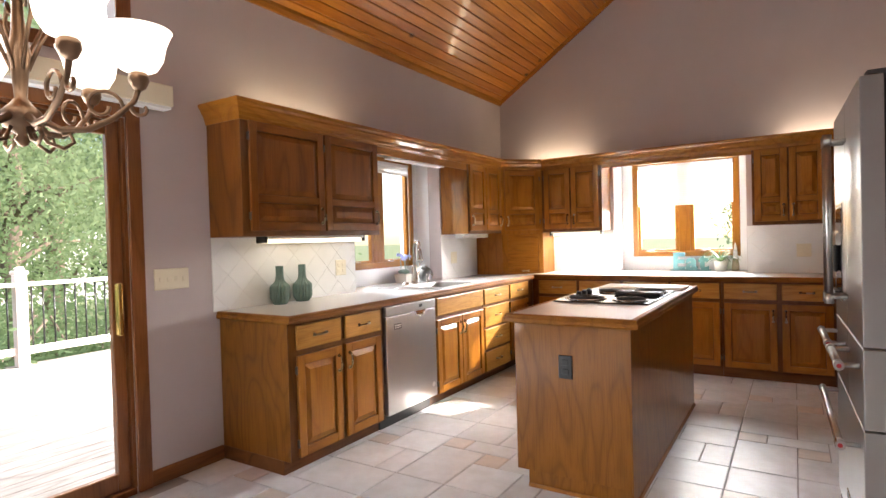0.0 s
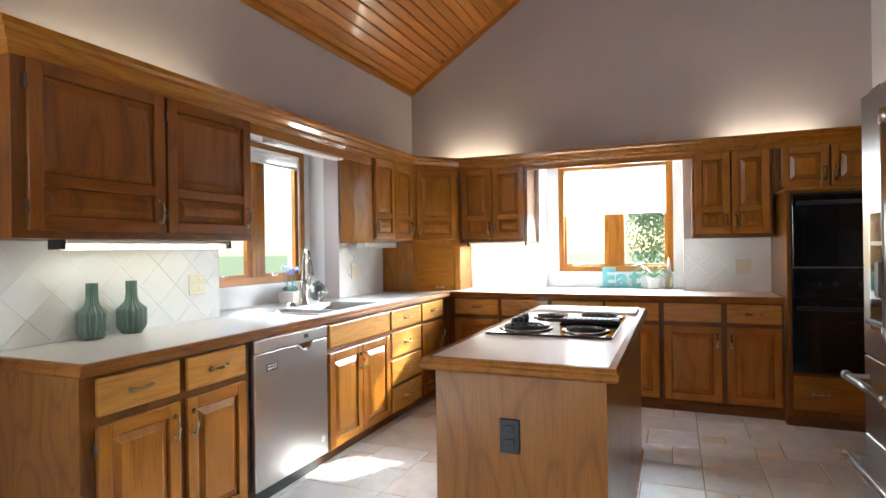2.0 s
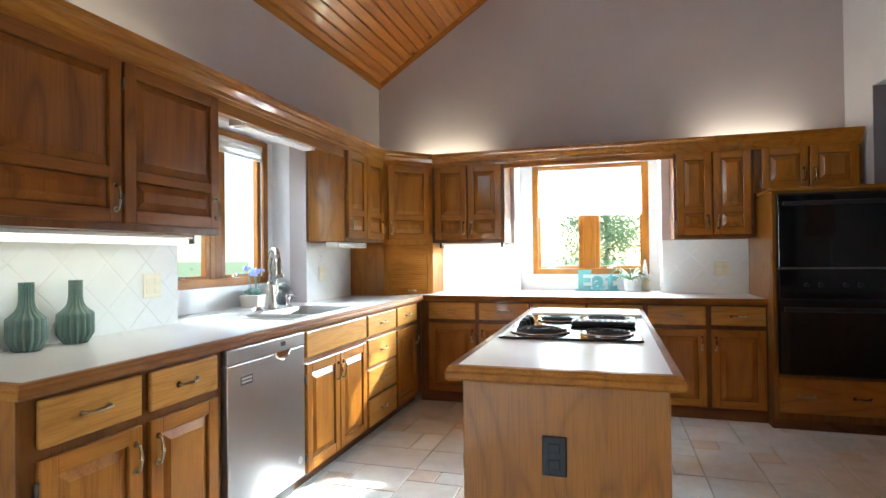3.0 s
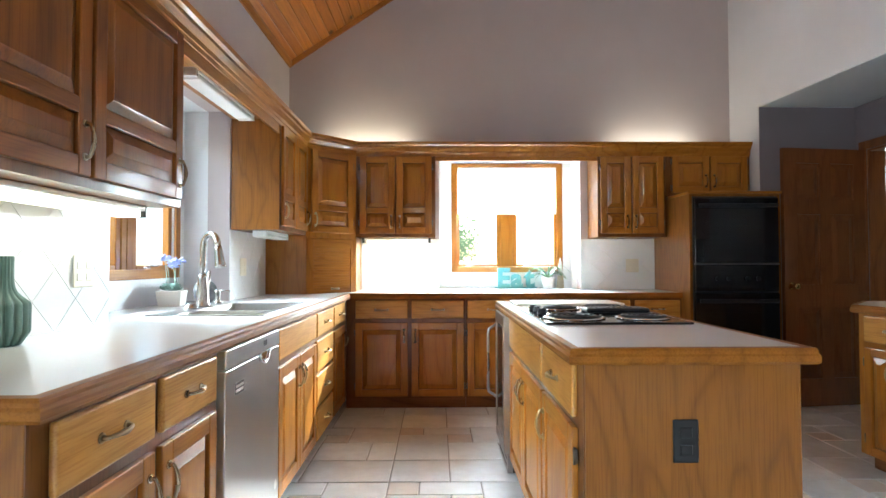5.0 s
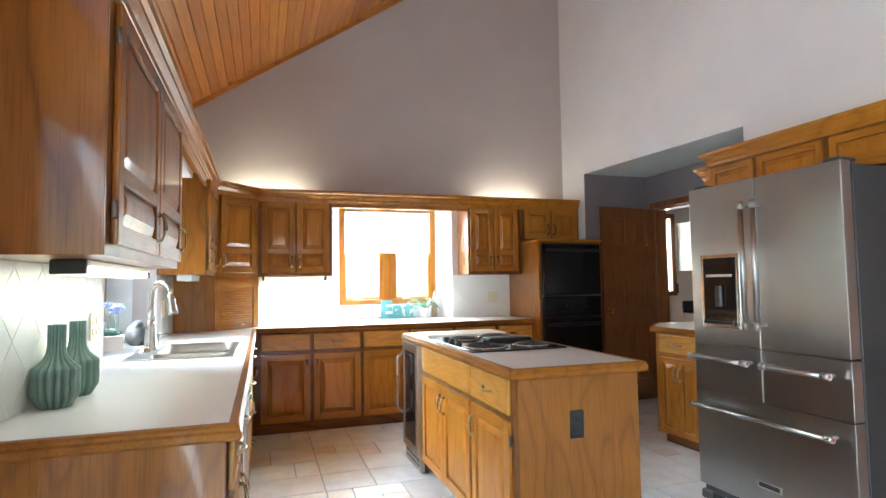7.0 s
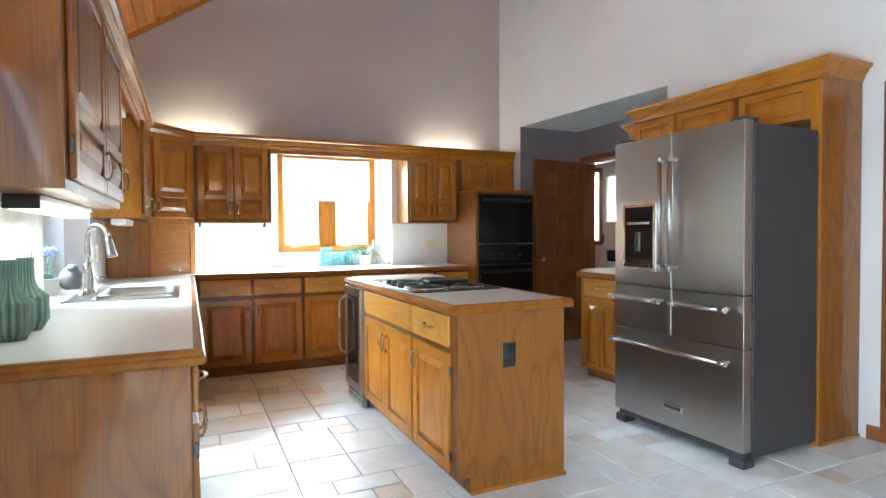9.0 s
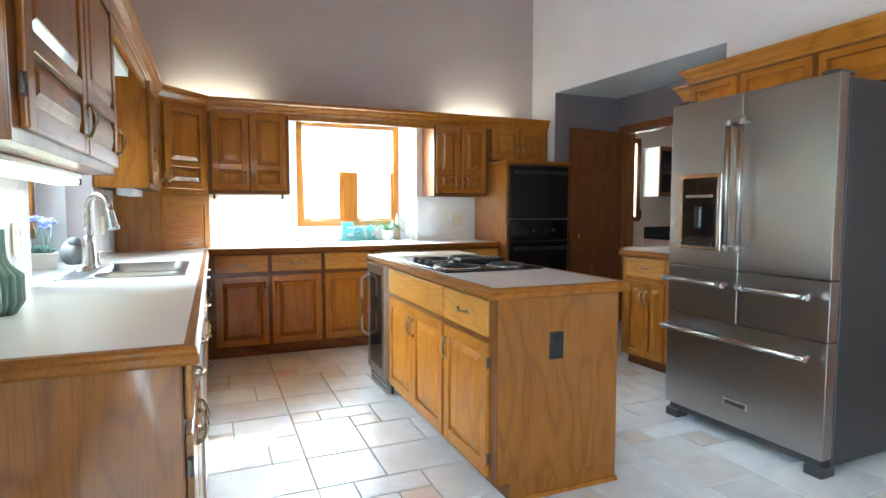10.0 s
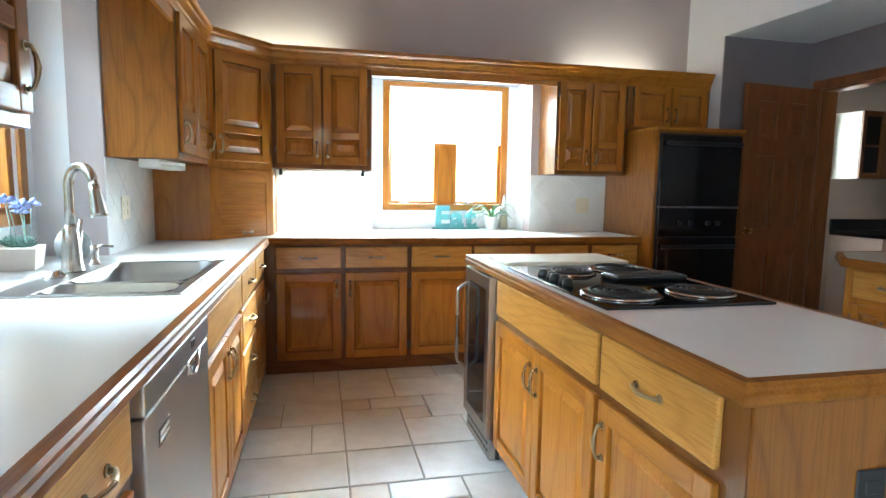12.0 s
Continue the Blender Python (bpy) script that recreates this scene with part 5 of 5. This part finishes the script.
# ---- lamps ----
def chandelier():
    C = Vector((-1.591, 0.743, 0))
    c = thing("chandelier", pose(C.x, C.y, 0.022), "bronze scrolled chandelier with lit frosted glass bowls", "chandelier")
    prof = [(0.002, 1.60), (0.012, 1.605), (0.02, 1.62), (0.012, 1.635), (0.045, 1.655), (0.05, 1.70), (0.03, 1.72), (0.016, 1.74), (0.02, 1.80), (0.03, 1.86), (0.018, 1.93), (0.012, 2.05), (0.022, 2.10), (0.008, 2.16)]
    part("column", lathe(bmesh.new(), prof, 20), bronze, c, "", True)
    top = EAVE + SLOPE * (C.x - LW) - 0.075
    bm = bmesh.new()
    n = int((top - 2.16) / 0.035)
    for i in range(n):
        z = 2.16 + (i + 0.5) * (top - 2.16) / n
        ring = [(0.011 * math.cos(a) * (i % 2), 0.011 * math.cos(a) * (1 - i % 2), z + 0.024 * math.sin(a)) for a in [2 * math.pi * k / 10 for k in range(11)]]
        tube(bm, ring, 0.0032, 5)
    part("chain", bm, bronze, c)
    part("canopy", lathe(bmesh.new(), [(0.06, top - 0.03), (0.065, top - 0.015), (0.065, top + 0.06), (0.01, top + 0.06)], 20), bronze, c, "", True)
    for k in range(6):
        a = math.radians(-0.6 + 60 * k)
        d, s = Vector((math.cos(a), math.sin(a), 0)), Vector((-math.sin(a), math.cos(a), 0))
        at = lambda r, z, o=0.0: d * r + s * o + Vector((0, 0, z))
        bm = bmesh.new()
        tube(bm, [at(0.03, 1.69), at(0.09, 1.655), at(0.16, 1.66), at(0.23, 1.70), at(0.285, 1.755), at(0.30, 1.80)], 0.01, 8, 0, [0.012, 0.011, 0.010, 0.009, 0.008, 0.009])
        curl = [at(0.20 + 0.055 * math.cos(t) * (1 - t / 9), 1.735 + 0.055 * math.sin(t) * (1 - t / 9)) for t in [i * 0.45 for i in range(15)]]
        tube(bm, curl, 0.006, 6)
        curl = [at(0.305 + 0.045 * math.cos(t) * (1 - t / 9), 1.735 + 0.045 * math.sin(t) * (1 - t / 9)) for t in [2.0 + i * 0.45 for i in range(12)]]
        tube(bm, curl, 0.006, 6)
        tube(bm, [at(0.035, 1.66), at(0.06, 1.615), at(0.10, 1.60), at(0.125, 1.62), at(0.115, 1.645), at(0.095, 1.64)], 0.006, 6)
        tube(bm, [at(0.02, 1.82), at(0.05, 1.90), at(0.09, 1.97), at(0.07, 2.03), at(0.05, 1.99)], 0.006, 6)
        arm = part("arm", bm, bronze, c)
        p = at(0.30, 0)
        part("cup", lathe(bmesh.new(), [(0.008, 1.79), (0.020, 1.798), (0.030, 1.82), (0.028, 1.84), (0.022, 1.845)], 18, p), bronze, arm, "", True)
        bowl = [(0.026, 1.846), (0.045, 1.855), (0.060, 1.88), (0.067, 1.915), (0.080, 1.945), (0.084, 1.95), (0.079, 1.946), (0.063, 1.915), (0.056, 1.882), (0.026, 1.852)]
        part("shade", lathe(bmesh.new(), [(r * 1.2, 1.846 + (z - 1.846) * 1.25) for r, z in bowl], 28, p), shade_glow, arm, "lit frosted glass bowl shade", True)
    for k in range(0, 6, 2):
        a = math.radians(-0.6 + 60 * k)
        l = new("bulb", bpy.data.lights.new("bulb", "POINT"))
        l.data.energy, l.data.color, l.data.shadow_soft_size = 0.6, WARM, 0.09
        l.location = (C.x + 0.30 * math.cos(a), C.y + 0.30 * math.sin(a), 2.04)


chandelier()


def tube_fixture(m, length, label, lit=True):
    f = thing("under_cabinet_light", m, label, "light fixture", "tube lights under the wall cabinets")
    part("housing", box(bmesh.new(), 0, length, -0.05, 0.05, 0.018, 0.036, 0.003), white_plastic, f)
    bm = bmesh.new()
    box(bm, 0.02, length - 0.02, -0.045, 0.045, -0.008, 0.0178, 0.008, 0, 2)
    part("diffuser", bm, tube_glow if lit else white_plastic, f, "lit plastic diffuser" if lit else "")
    for x in (-0.02, length):
        part("end_cap", box(bmesh.new(), x, x + 0.02, -0.046, 0.046, -0.006, 0.036, 0.003), black_plastic if lit else white_plastic, f)


tube_fixture(pose(-2.575, 2.40, 1.335, 0, 0, 90), 0.92, "lit fluorescent tube fixture under the wall cabinet")
tube_fixture(pose(-2.575, 4.86, 1.335, 0, 0, 90), 0.5, "white tube fixture under the wall cabinet beside the sink", False)
tube_fixture(pose(-2.03, 6.0, 1.335), 0.55, "lit fluorescent tube fixture under the back wall cabinet")
tube_fixture(pose(-2.53, 3.68, 2.0, 0, 0, 90), 0.75, "white fluorescent fixture behind the sink valance", False)


# ---- sink and tap ----
def sink():
    s = thing("kitchen_sink", pose(0, 0, CT), "stainless double-bowl sink set into the worktop", "sink")
    bm = bmesh.new()
    x0, x1, y0, y1 = -2.722, -2.186, 3.695, 4.495
    zt = 0.007
    bowls = ((-2.60, -2.222, 3.73, 3.90, -0.13), (-2.60, -2.222, 3.935, 4.46, -0.18))
    for a in ((x0, -2.60, y0, y1), (-2.222, x1, y0, y1), (-2.60, -2.222, y0, 3.73), (-2.60, -2.222, 3.90, 3.935), (-2.60, -2.222, 4.46, y1)):
        box(bm, *a, 0.0006, zt, 0.003, 0, 2)
    part("deck", bm, stainless, s)
    for a0, a1, b0, b1, z in bowls:
        bm = bmesh.new()
        rings = []
        for o, zz in ((0.0, zt - 0.001), (0.004, zt - 0.012), (0.012, -0.05), (0.02, z + 0.03), (0.035, z + 0.008), (0.06, z)):
            ring = []
            for cx_, cy_, t0 in ((a1 - 0.07, b1 - 0.07, 0), (a0 + 0.07, b1 - 0.07, 90), (a0 + 0.07, b0 + 0.07, 180), (a1 - 0.07, b0 + 0.07, 270)):
                for k in range(7):
                    t = math.radians(t0 + 15 * k)
                    ring.append(bm.verts.new((cx_ + (0.07 - o) * math.cos(t), cy_ + (0.07 - o) * math.sin(t), zz)))
            rings.append(ring)
        n = len(rings[0])
        for p, q in zip(rings, rings[1:]):
            for j in range(n):
                bm.faces.new((p[j], p[(j + 1) % n], q[(j + 1) % n], q[j])).smooth = True
        bm.faces.new(rings[-1])
        b = part("bowl", bm, stainless, s)
        part("drain", lathe(bmesh.new(), [(0.045, z + 0.001), (0.042, z + 0.004), (0.03, z + 0.002), (0.001, z + 0.002)], 20, ((a0 + a1) / 2, (b0 + b1) / 2, 0)), chrome, b)
    t = thing("kitchen_tap", pose(-2.668, 4.185, CT + 0.0075), "brushed nickel gooseneck tap with side lever", "tap")
    part("base", lathe(bmesh.new(), [(0.042, 0.0), (0.042, 0.008), (0.036, 0.018), (0.033, 0.06), (0.029, 0.11), (0.024, 0.16), (0.0165, 0.175)], 22), nickel, t, "", True)
    D = Vector((0.66, -0.50, 0)).normalized()
    pts = [(0, 0, 0.15), (0, 0, 0.24), (0, 0, 0.315)]
    R = 0.072
    for k in range(1, 12):
        a = math.radians(180 - 16 * k)
        v = D * (R + R * math.cos(a))
        pts.append((v.x, v.y, 0.315 + R * math.sin(a)))
    part("spout", tube(bmesh.new(), pts, 0.0165, 14), nickel, t)
    e, e0 = Vector(pts[-1]), Vector(pts[-2])
    ax = (e - e0).normalized()
    part("spray_head", tube(bmesh.new(), [e, e + ax * 0.02, e + ax * 0.07, e + ax * 0.10, e + ax * 0.112, e + ax * 0.115], 0.02, 16, 0, [0.0175, 0.02, 0.0235, 0.028, 0.030, 0.022]), nickel, t)
    part("lever", tube(bmesh.new(), [(0, 0.02, 0.085), (0, 0.05, 0.09), (0.0, 0.062, 0.10), (0.004, 0.068, 0.15), (0.008, 0.072, 0.19)], 0.01, 10, 0, [0.018, 0.016, 0.012, 0.009, 0.007]), nickel, t)
    d = thing("soap_dispenser", pose(-2.665, 4.385, CT + 0.0075), "brushed nickel soap dispenser by the tap", "soap dispenser")
    part("body", lathe(bmesh.new(), [(0.022, 0), (0.022, 0.006), (0.014, 0.012), (0.013, 0.05), (0.016, 0.056), (0.016, 0.072), (0.008, 0.078)], 16), nickel, d, "", True)
    part("nozzle", tube(bmesh.new(), [(0, 0, 0.07), (0.03, 0.0, 0.076), (0.07, 0, 0.072)], 0.005, 8), nickel, d)
    w = thing("sink_stopper", pose(-2.672, 4.05, CT + 0.0075), "chrome sink cap on the sink deck", "sink cap")
    part("cap", lathe(bmesh.new(), [(0.036, 0), (0.036, 0.006), (0.024, 0.012), (0.022, 0.022), (0.01, 0.026)], 20), chrome, w, "", True)


sink()


# ---- small things ----
def glaze():
    m, nt, b = shader("green_glaze", (0.10, 0.22, 0.17), 0.25, 0, 0.3)
    v = coords(nt, (1, 1, 1), 3.0)
    nt.links.new(ramp(nt, noisy(nt, v, 9.0, 4.0), [(0.3, (0.13, 0.215, 0.19)), (0.7, (0.21, 0.30, 0.265))]), b.inputs["Base Color"])
    bumped(nt, b, noisy(nt, v, 80, 2), 0.05, 0.001)
    return m


green_glaze = glaze()


def vase(m, label):
    v = thing("vase", m, label, "vase", "pair of green vases")
    prof = [(0.040, 0.0), (0.043, 0.004), (0.060, 0.034), (0.0625, 0.040), (0.0625, 0.117), (0.060, 0.124), (0.045, 0.138), (0.033, 0.152), (0.0265, 0.168), (0.024, 0.188), (0.0235, 0.21), (0.0235, 0.254), (0.024, 0.258), (0.018, 0.258), (0.017, 0.22), (0.001, 0.21)]
    part("body", lathe(bmesh.new(), prof, 192, (0, 0, 0), 0, 0.15, 16), green_glaze, v, "", True)


vase(pose(-2.662, 2.60, CT + 0.001), "tall ribbed sea-green ceramic vase on the worktop")
vase(pose(-2.660, 2.80, CT + 0.001, 0, 0, 11), "ribbed sea-green ceramic vase beside its twin")
succ = paint("succulent_green", (0.20, 0.31, 0.26), 0.6, 0.1)
lav = paint("lavender_petal", (0.42, 0.48, 0.80), 0.7, 0.1)
potw = paint("whitewashed_wood", (0.66, 0.60, 0.53), 0.7, 0.4)


def planter():
    p = thing("planter", pose(-2.90, 4.33, CT + 0.001, 0, 0, 12), "whitewashed wooden planter with succulents and pale blue flowers", "planter")
    bm = bmesh.new()
    lo = [bm.verts.new(v) for v in ((-0.055, -0.07, 0), (0.055, -0.07, 0), (0.055, 0.07, 0), (-0.055, 0.07, 0))]
    hi = [bm.verts.new(v) for v in ((-0.065, -0.085, 0.085), (0.065, -0.085, 0.085), (0.065, 0.085, 0.085), (-0.065, 0.085, 0.085))]
    bm.faces.new(lo[::-1]), bm.faces.new(hi)
    for j in range(4):
        bm.faces.new((lo[j], lo[(j + 1) % 4], hi[(j + 1) % 4], hi[j]))
    part("pot", bm, potw, p)
    rng = random.Random(5)
    for k in range(9):
        bm = bmesh.new()
        c = Vector((rng.uniform(-0.045, 0.045), rng.uniform(-0.07, 0.07), 0.085))
        for i in range(26):
            a, e = rng.uniform(0, 6.28), rng.uniform(0.2, 1.3)
            d = Vector((math.cos(a) * math.cos(e), math.sin(a) * math.cos(e), math.sin(e)))
            tube(bm, [c, c + d * 0.024, c + d * 0.045], 0.004, 4, 0, [0.003, 0.0055, 0.001])
        part("succulent", bm, succ, p, "blue-green succulent")
    for k in range(7):
        c = Vector((rng.uniform(-0.03, 0.03), rng.uniform(-0.05, 0.05), 0.09))
        tip = c + Vector((rng.uniform(-0.02, 0.02), rng.uniform(-0.03, 0.03), rng.uniform(0.12, 0.18)))
        st = part("stem", tube(bmesh.new(), [c, c.lerp(tip, 0.5) + Vector((0.004, 0, 0)), tip], 0.0018, 5), succ, p)
        bm = bmesh.new()
        for i in range(12):
            a, e = rng.uniform(0, 6.28), rng.uniform(-0.3, 0.9)
            d = Vector((math.cos(a) * math.cos(e), math.sin(a) * math.cos(e), math.sin(e)))
            tube(bm, [tip, tip + d * 0.018, tip + d * 0.03], 0.005, 5, 0, [0.002, 0.008, 0.003])
        part("flower", bm, lav, st, "pale blue flower head")


planter()
stone = paint("grey_stone", (0.11, 0.108, 0.105), 0.85, 0.6)
bm = bmesh.new()
r = bmesh.ops.create_icosphere(bm, subdivisions=4, radius=0.080)
for v in bm.verts:
    v.co = Vector((v.co.x * 0.85, v.co.y * 1.15, v.co.z * 0.95)) * (1 + 0.05 * noise.noise(v.co * 20))
    v.co.z = max(v.co.z, -0.065)
tmp = bmesh.ops.create_icosphere(bm, subdivisions=3, radius=0.033)
for v in tmp["verts"]:
    v.co = Vector((v.co.x, v.co.y * 1.5 + 0.045, v.co.z * 0.8 + 0.070))
for f in bm.faces:
    f.smooth = True
tagged(part("stone_bird", bm, stone), "grey carved stone bird figure behind the sink", "ornament").matrix_world = pose(-2.815, 4.57, CT + 0.066, 0, 0, 200)

teal = paint("teal_painted_board", (0.15, 0.39, 0.41), 0.5, 0.2)


def sign():
    s = thing("letter_sign", pose(-0.84, 6.43, CT + 0.001), "teal freestanding letters spelling Eat on the counter", "sign")
    for ch, x, k in (("E", 0.0, 0.20), ("a", 0.135, 0.20), ("t", 0.265, 0.20)):
        cu = bpy.data.curves.new("letter", "FONT")
        cu.body, cu.size, cu.extrude, cu.bevel_depth, cu.offset = ch, k * 1.25, 0.012, 0.002, 0.008
        o = bpy.data.objects.new("tmp_letter", cu)
        scene.collection.objects.link(o)
        me = bpy.data.meshes.new_from_object(o.evaluated_get(bpy.context.evaluated_depsgraph_get()))
        bpy.data.objects.remove(o)
        me.materials.clear()
        me.materials.append(teal)
        me.transform(pose(x, 0, 0.012, 90, 0, 0))
        l = new("letter", me)
        l.parent = s
    part("base", box(bmesh.new(), -0.02, 0.38, -0.02, 0.02, 0.0, 0.014, 0.003), teal, s)


sign()
aloe = paint("green_leaf", (0.10, 0.20, 0.06), 0.5, 0.1)


def pot_plant():
    p = thing("pot_plant", pose(-0.365, 6.37, CT + 0.001), "trailing green house plant in a white pot", "plant")
    part("pot", lathe(bmesh.new(), [(0.045, 0.0), (0.048, 0.004), (0.062, 0.10), (0.062, 0.105), (0.055, 0.105), (0.05, 0.09), (0.001, 0.09)], 8), white_plastic, p, "white faceted pot")
    rng = random.Random(8)
    for k in range(34):
        a = rng.uniform(0, 6.28)
        L, up = rng.uniform(0.12, 0.24), rng.uniform(0.05, 0.14)
        d = Vector((math.cos(a), math.sin(a) * 0.7, 0))
        s = Vector((-d.y, d.x, 0)) * rng.uniform(0.008, 0.014)
        bm = bmesh.new()
        rows = []
        for i in range(7):
            t = i / 6
            c = d * L * t + Vector((0, 0, 0.095 + up * math.sin(t * 2.4) - 0.05 * t * t))
            wd = math.sin(math.pi * (0.12 + 0.88 * t)) if t < 1 else 0.02
            rows.append([bm.verts.new(c - s * wd), bm.verts.new(c + Vector((0, 0, -0.003))), bm.verts.new(c + s * wd)])
        for q, r_ in zip(rows, rows[1:]):
            for j in range(2):
                bm.faces.new((q[j], q[j + 1], r_[j + 1], r_[j]))
        part("leaf", bm, aloe, p)


pot_plant()
c = thing("cone_ornament", pose(-0.235, 6.44, CT + 0.001), "slim silver-to-wood cone ornament on the counter", "ornament")
part("base", lathe(bmesh.new(), [(0.036, 0.0), (0.034, 0.05), (0.027, 0.12)], 20), paint("birch_wood", (0.42, 0.34, 0.22), 0.6, 0.4), c, "", True)
part("tip", lathe(bmesh.new(), [(0.027, 0.121), (0.018, 0.2), (0.01, 0.26), (0.002, 0.29)], 20), paint("silver_leaf", (0.62, 0.62, 0.60), 0.4, 0.2), c, "", True)


# ---- backsplash tiles ----
def backsplash(name, m, w, z0, z1, diag, label, size=0.155):
    """Glazed tiles on a wall; local x along it, the room on the -y side of y 0."""
    b = thing(name, m, label, "backsplash", kind="structure")
    part("grout_bed", boxes((0, w, -0.004, -0.0005, z0, z1)), grout_pale, b)
    h = z1 - z0
    g = 0.0022
    cells = []
    if diag:
        st = size * math.sqrt(2)
        n, k = int(w / st) + 3, int(h / st) + 3
        for i in range(-1, 2 * n):
            for j in range(-1, 2 * k):
                cx_, cz_ = i * st / 2, j * st / 2
                if (i + j) % 2 == 0:
                    hh = st / 2 - g
                    cells.append([(cx_ - hh, cz_), (cx_, cz_ - hh), (cx_ + hh, cz_), (cx_, cz_ + hh)])
    else:
        n, k = max(1, round(w / size)), max(1, round(h / size))
        for i in range(n):
            for j in range(k):
                a, b_, c_, d_ = w * i / n + g / 2, w * (i + 1) / n - g / 2, h * j / k + g / 2, h * (j + 1) / k - g / 2
                cells.append([(a, c_), (b_, c_), (b_, d_), (a, d_)])
    for poly in cells:
        for axis, lim, sign in ((0, 0.001, 1), (0, w - 0.001, -1), (1, 0.001, 1), (1, h - 0.001, -1)):
            out = []
            for p, q in zip(poly, poly[1:] + poly[:1]):
                ip, iq = (p[axis] - lim) * sign >= 0, (q[axis] - lim) * sign >= 0
                if ip:
                    out.append(p)
                if ip != iq:
                    t = (lim - p[axis]) / (q[axis] - p[axis])
                    out.append((p[0] + t * (q[0] - p[0]), p[1] + t * (q[1] - p[1])))
            poly = out
            if len(poly) < 3:
                break
        if len(poly) < 3:
            continue
        cxm, czm = sum(p[0] for p in poly) / len(poly), sum(p[1] for p in poly) / len(poly)
        if max(abs(p[0] - cxm) for p in poly) < 0.008 or max(abs(p[1] - czm) for p in poly) < 0.008:
            continue
        bm = bmesh.new()
        back_ = [bm.verts.new((x, -0.004, z0 + z)) for x, z in poly]
        frnt = [bm.verts.new((cxm + (x - cxm) * 0.99, -0.0056, z0 + czm + (z - czm) * 0.992)) for x, z in poly]
        bm.faces.new(frnt)
        L = len(poly)
        for j in range(L):
            bm.faces.new((back_[j], back_[(j + 1) % L], frnt[(j + 1) % L], frnt[j]))
        part("tile", bm, wall_tile, b)
    return b


grout_pale = paint("pale_grout", (0.78, 0.775, 0.75), 0.9, 0.4)
backsplash("backsplash_1", pose(LW, 2.14, 0, 0, 0, 90), 1.308, CT + 0.001, 1.370, True, "glossy white diamond-set backsplash tiles")
backsplash("backsplash_2", pose(LW, 4.757, 0, 0, 0, 90), 0.735, CT + 0.001, 1.370, True, "glossy white diamond-set backsplash tiles beside the sink")
backsplash("backsplash_3", pose(-2.083, BW, 0), 0.696, CT + 0.001, 1.370, True, "glossy white backsplash tiles under a lit cabinet")
backsplash("backsplash_4", pose(-0.108, BW, 0), 0.664, CT + 0.001, 1.370, True, "glossy white backsplash tiles beside the oven")


# ---- floor tiles ----
def floor_tiles():
    """Stone-look tiles of six sizes in a modular bond that repeats every five by six units."""
    rng = random.Random(21)
    u, ox, oy, g = 0.1615, -1.658, 5.113, 0.006
    bond = ((0, 0, 1, 1), (1, 0, 2, 1), (2, 1, 1, 1), (0, 1, 2, 3), (0, 4, 2, 2), (2, 2, 2, 2), (4, 2, 1, 2), (2, 4, 3, 2), (3, 0, 2, 2))
    meshes, near = {}, []
    for k in range(-2, 9):
        for l in range(-2, 13):
            for i, j, a, b in bond:
                x, y = ox + (5 * k + i) * u, oy - (6 * l + j + b) * u
                if x < -2.88 or x > 5.0 or y < -6.1 or y > 6.3 or x > 2.1 and y < 3.3 or x > 1.75 and y < 3.6:
                    continue
                near.append((x, y, a, b))
    near.sort(key=lambda r: (r[0] + 0.8) ** 2 + (r[1] - 3.4) ** 2)
    floor = bpy.data.objects["floor"]

    def shape(bm, x, y, a, b, dz):
        w, h, c = a * u - g, b * u - g, 0.004
        lo = [bm.verts.new((x + p, y + q, -0.0075)) for p, q in ((0, 0), (w, 0), (w, h), (0, h))]
        mi = [bm.verts.new((x + p, y + q, -0.0025 + dz)) for p, q in ((0, 0), (w, 0), (w, h), (0, h))]
        hi = [bm.verts.new((x + p, y + q, dz)) for p, q in ((c, c), (w - c, c), (w - c, h - c), (c, h - c))]
        for r0, r1 in ((lo, mi), (mi, hi)):
            for k in range(4):
                bm.faces.new((r0[k], r0[(k + 1) % 4], r1[(k + 1) % 4], r1[k]))
        bm.faces.new(hi)

    for x, y, a, b in near[:300]:
        if (a, b) not in meshes:
            bm = bmesh.new()
            shape(bm, 0, 0, a, b, 0)
            me = bpy.data.meshes.new("tile")
            bm.to_mesh(me)
            bm.free()
            me.materials.append(tan_tile if a * b == 1 else floor_tile)
            meshes[a, b] = me
        t = new("tile", meshes[a, b])
        t.parent = floor
        t.location = (x, y, rng.uniform(-0.0008, 0.0))
    bm = bmesh.new()
    for x, y, a, b in near[300:]:
        shape(bm, x, y, a, b, 0)
    part("outer_tiles", bm, floor_tile, floor)["kind"] = "stuff"


floor_tiles()
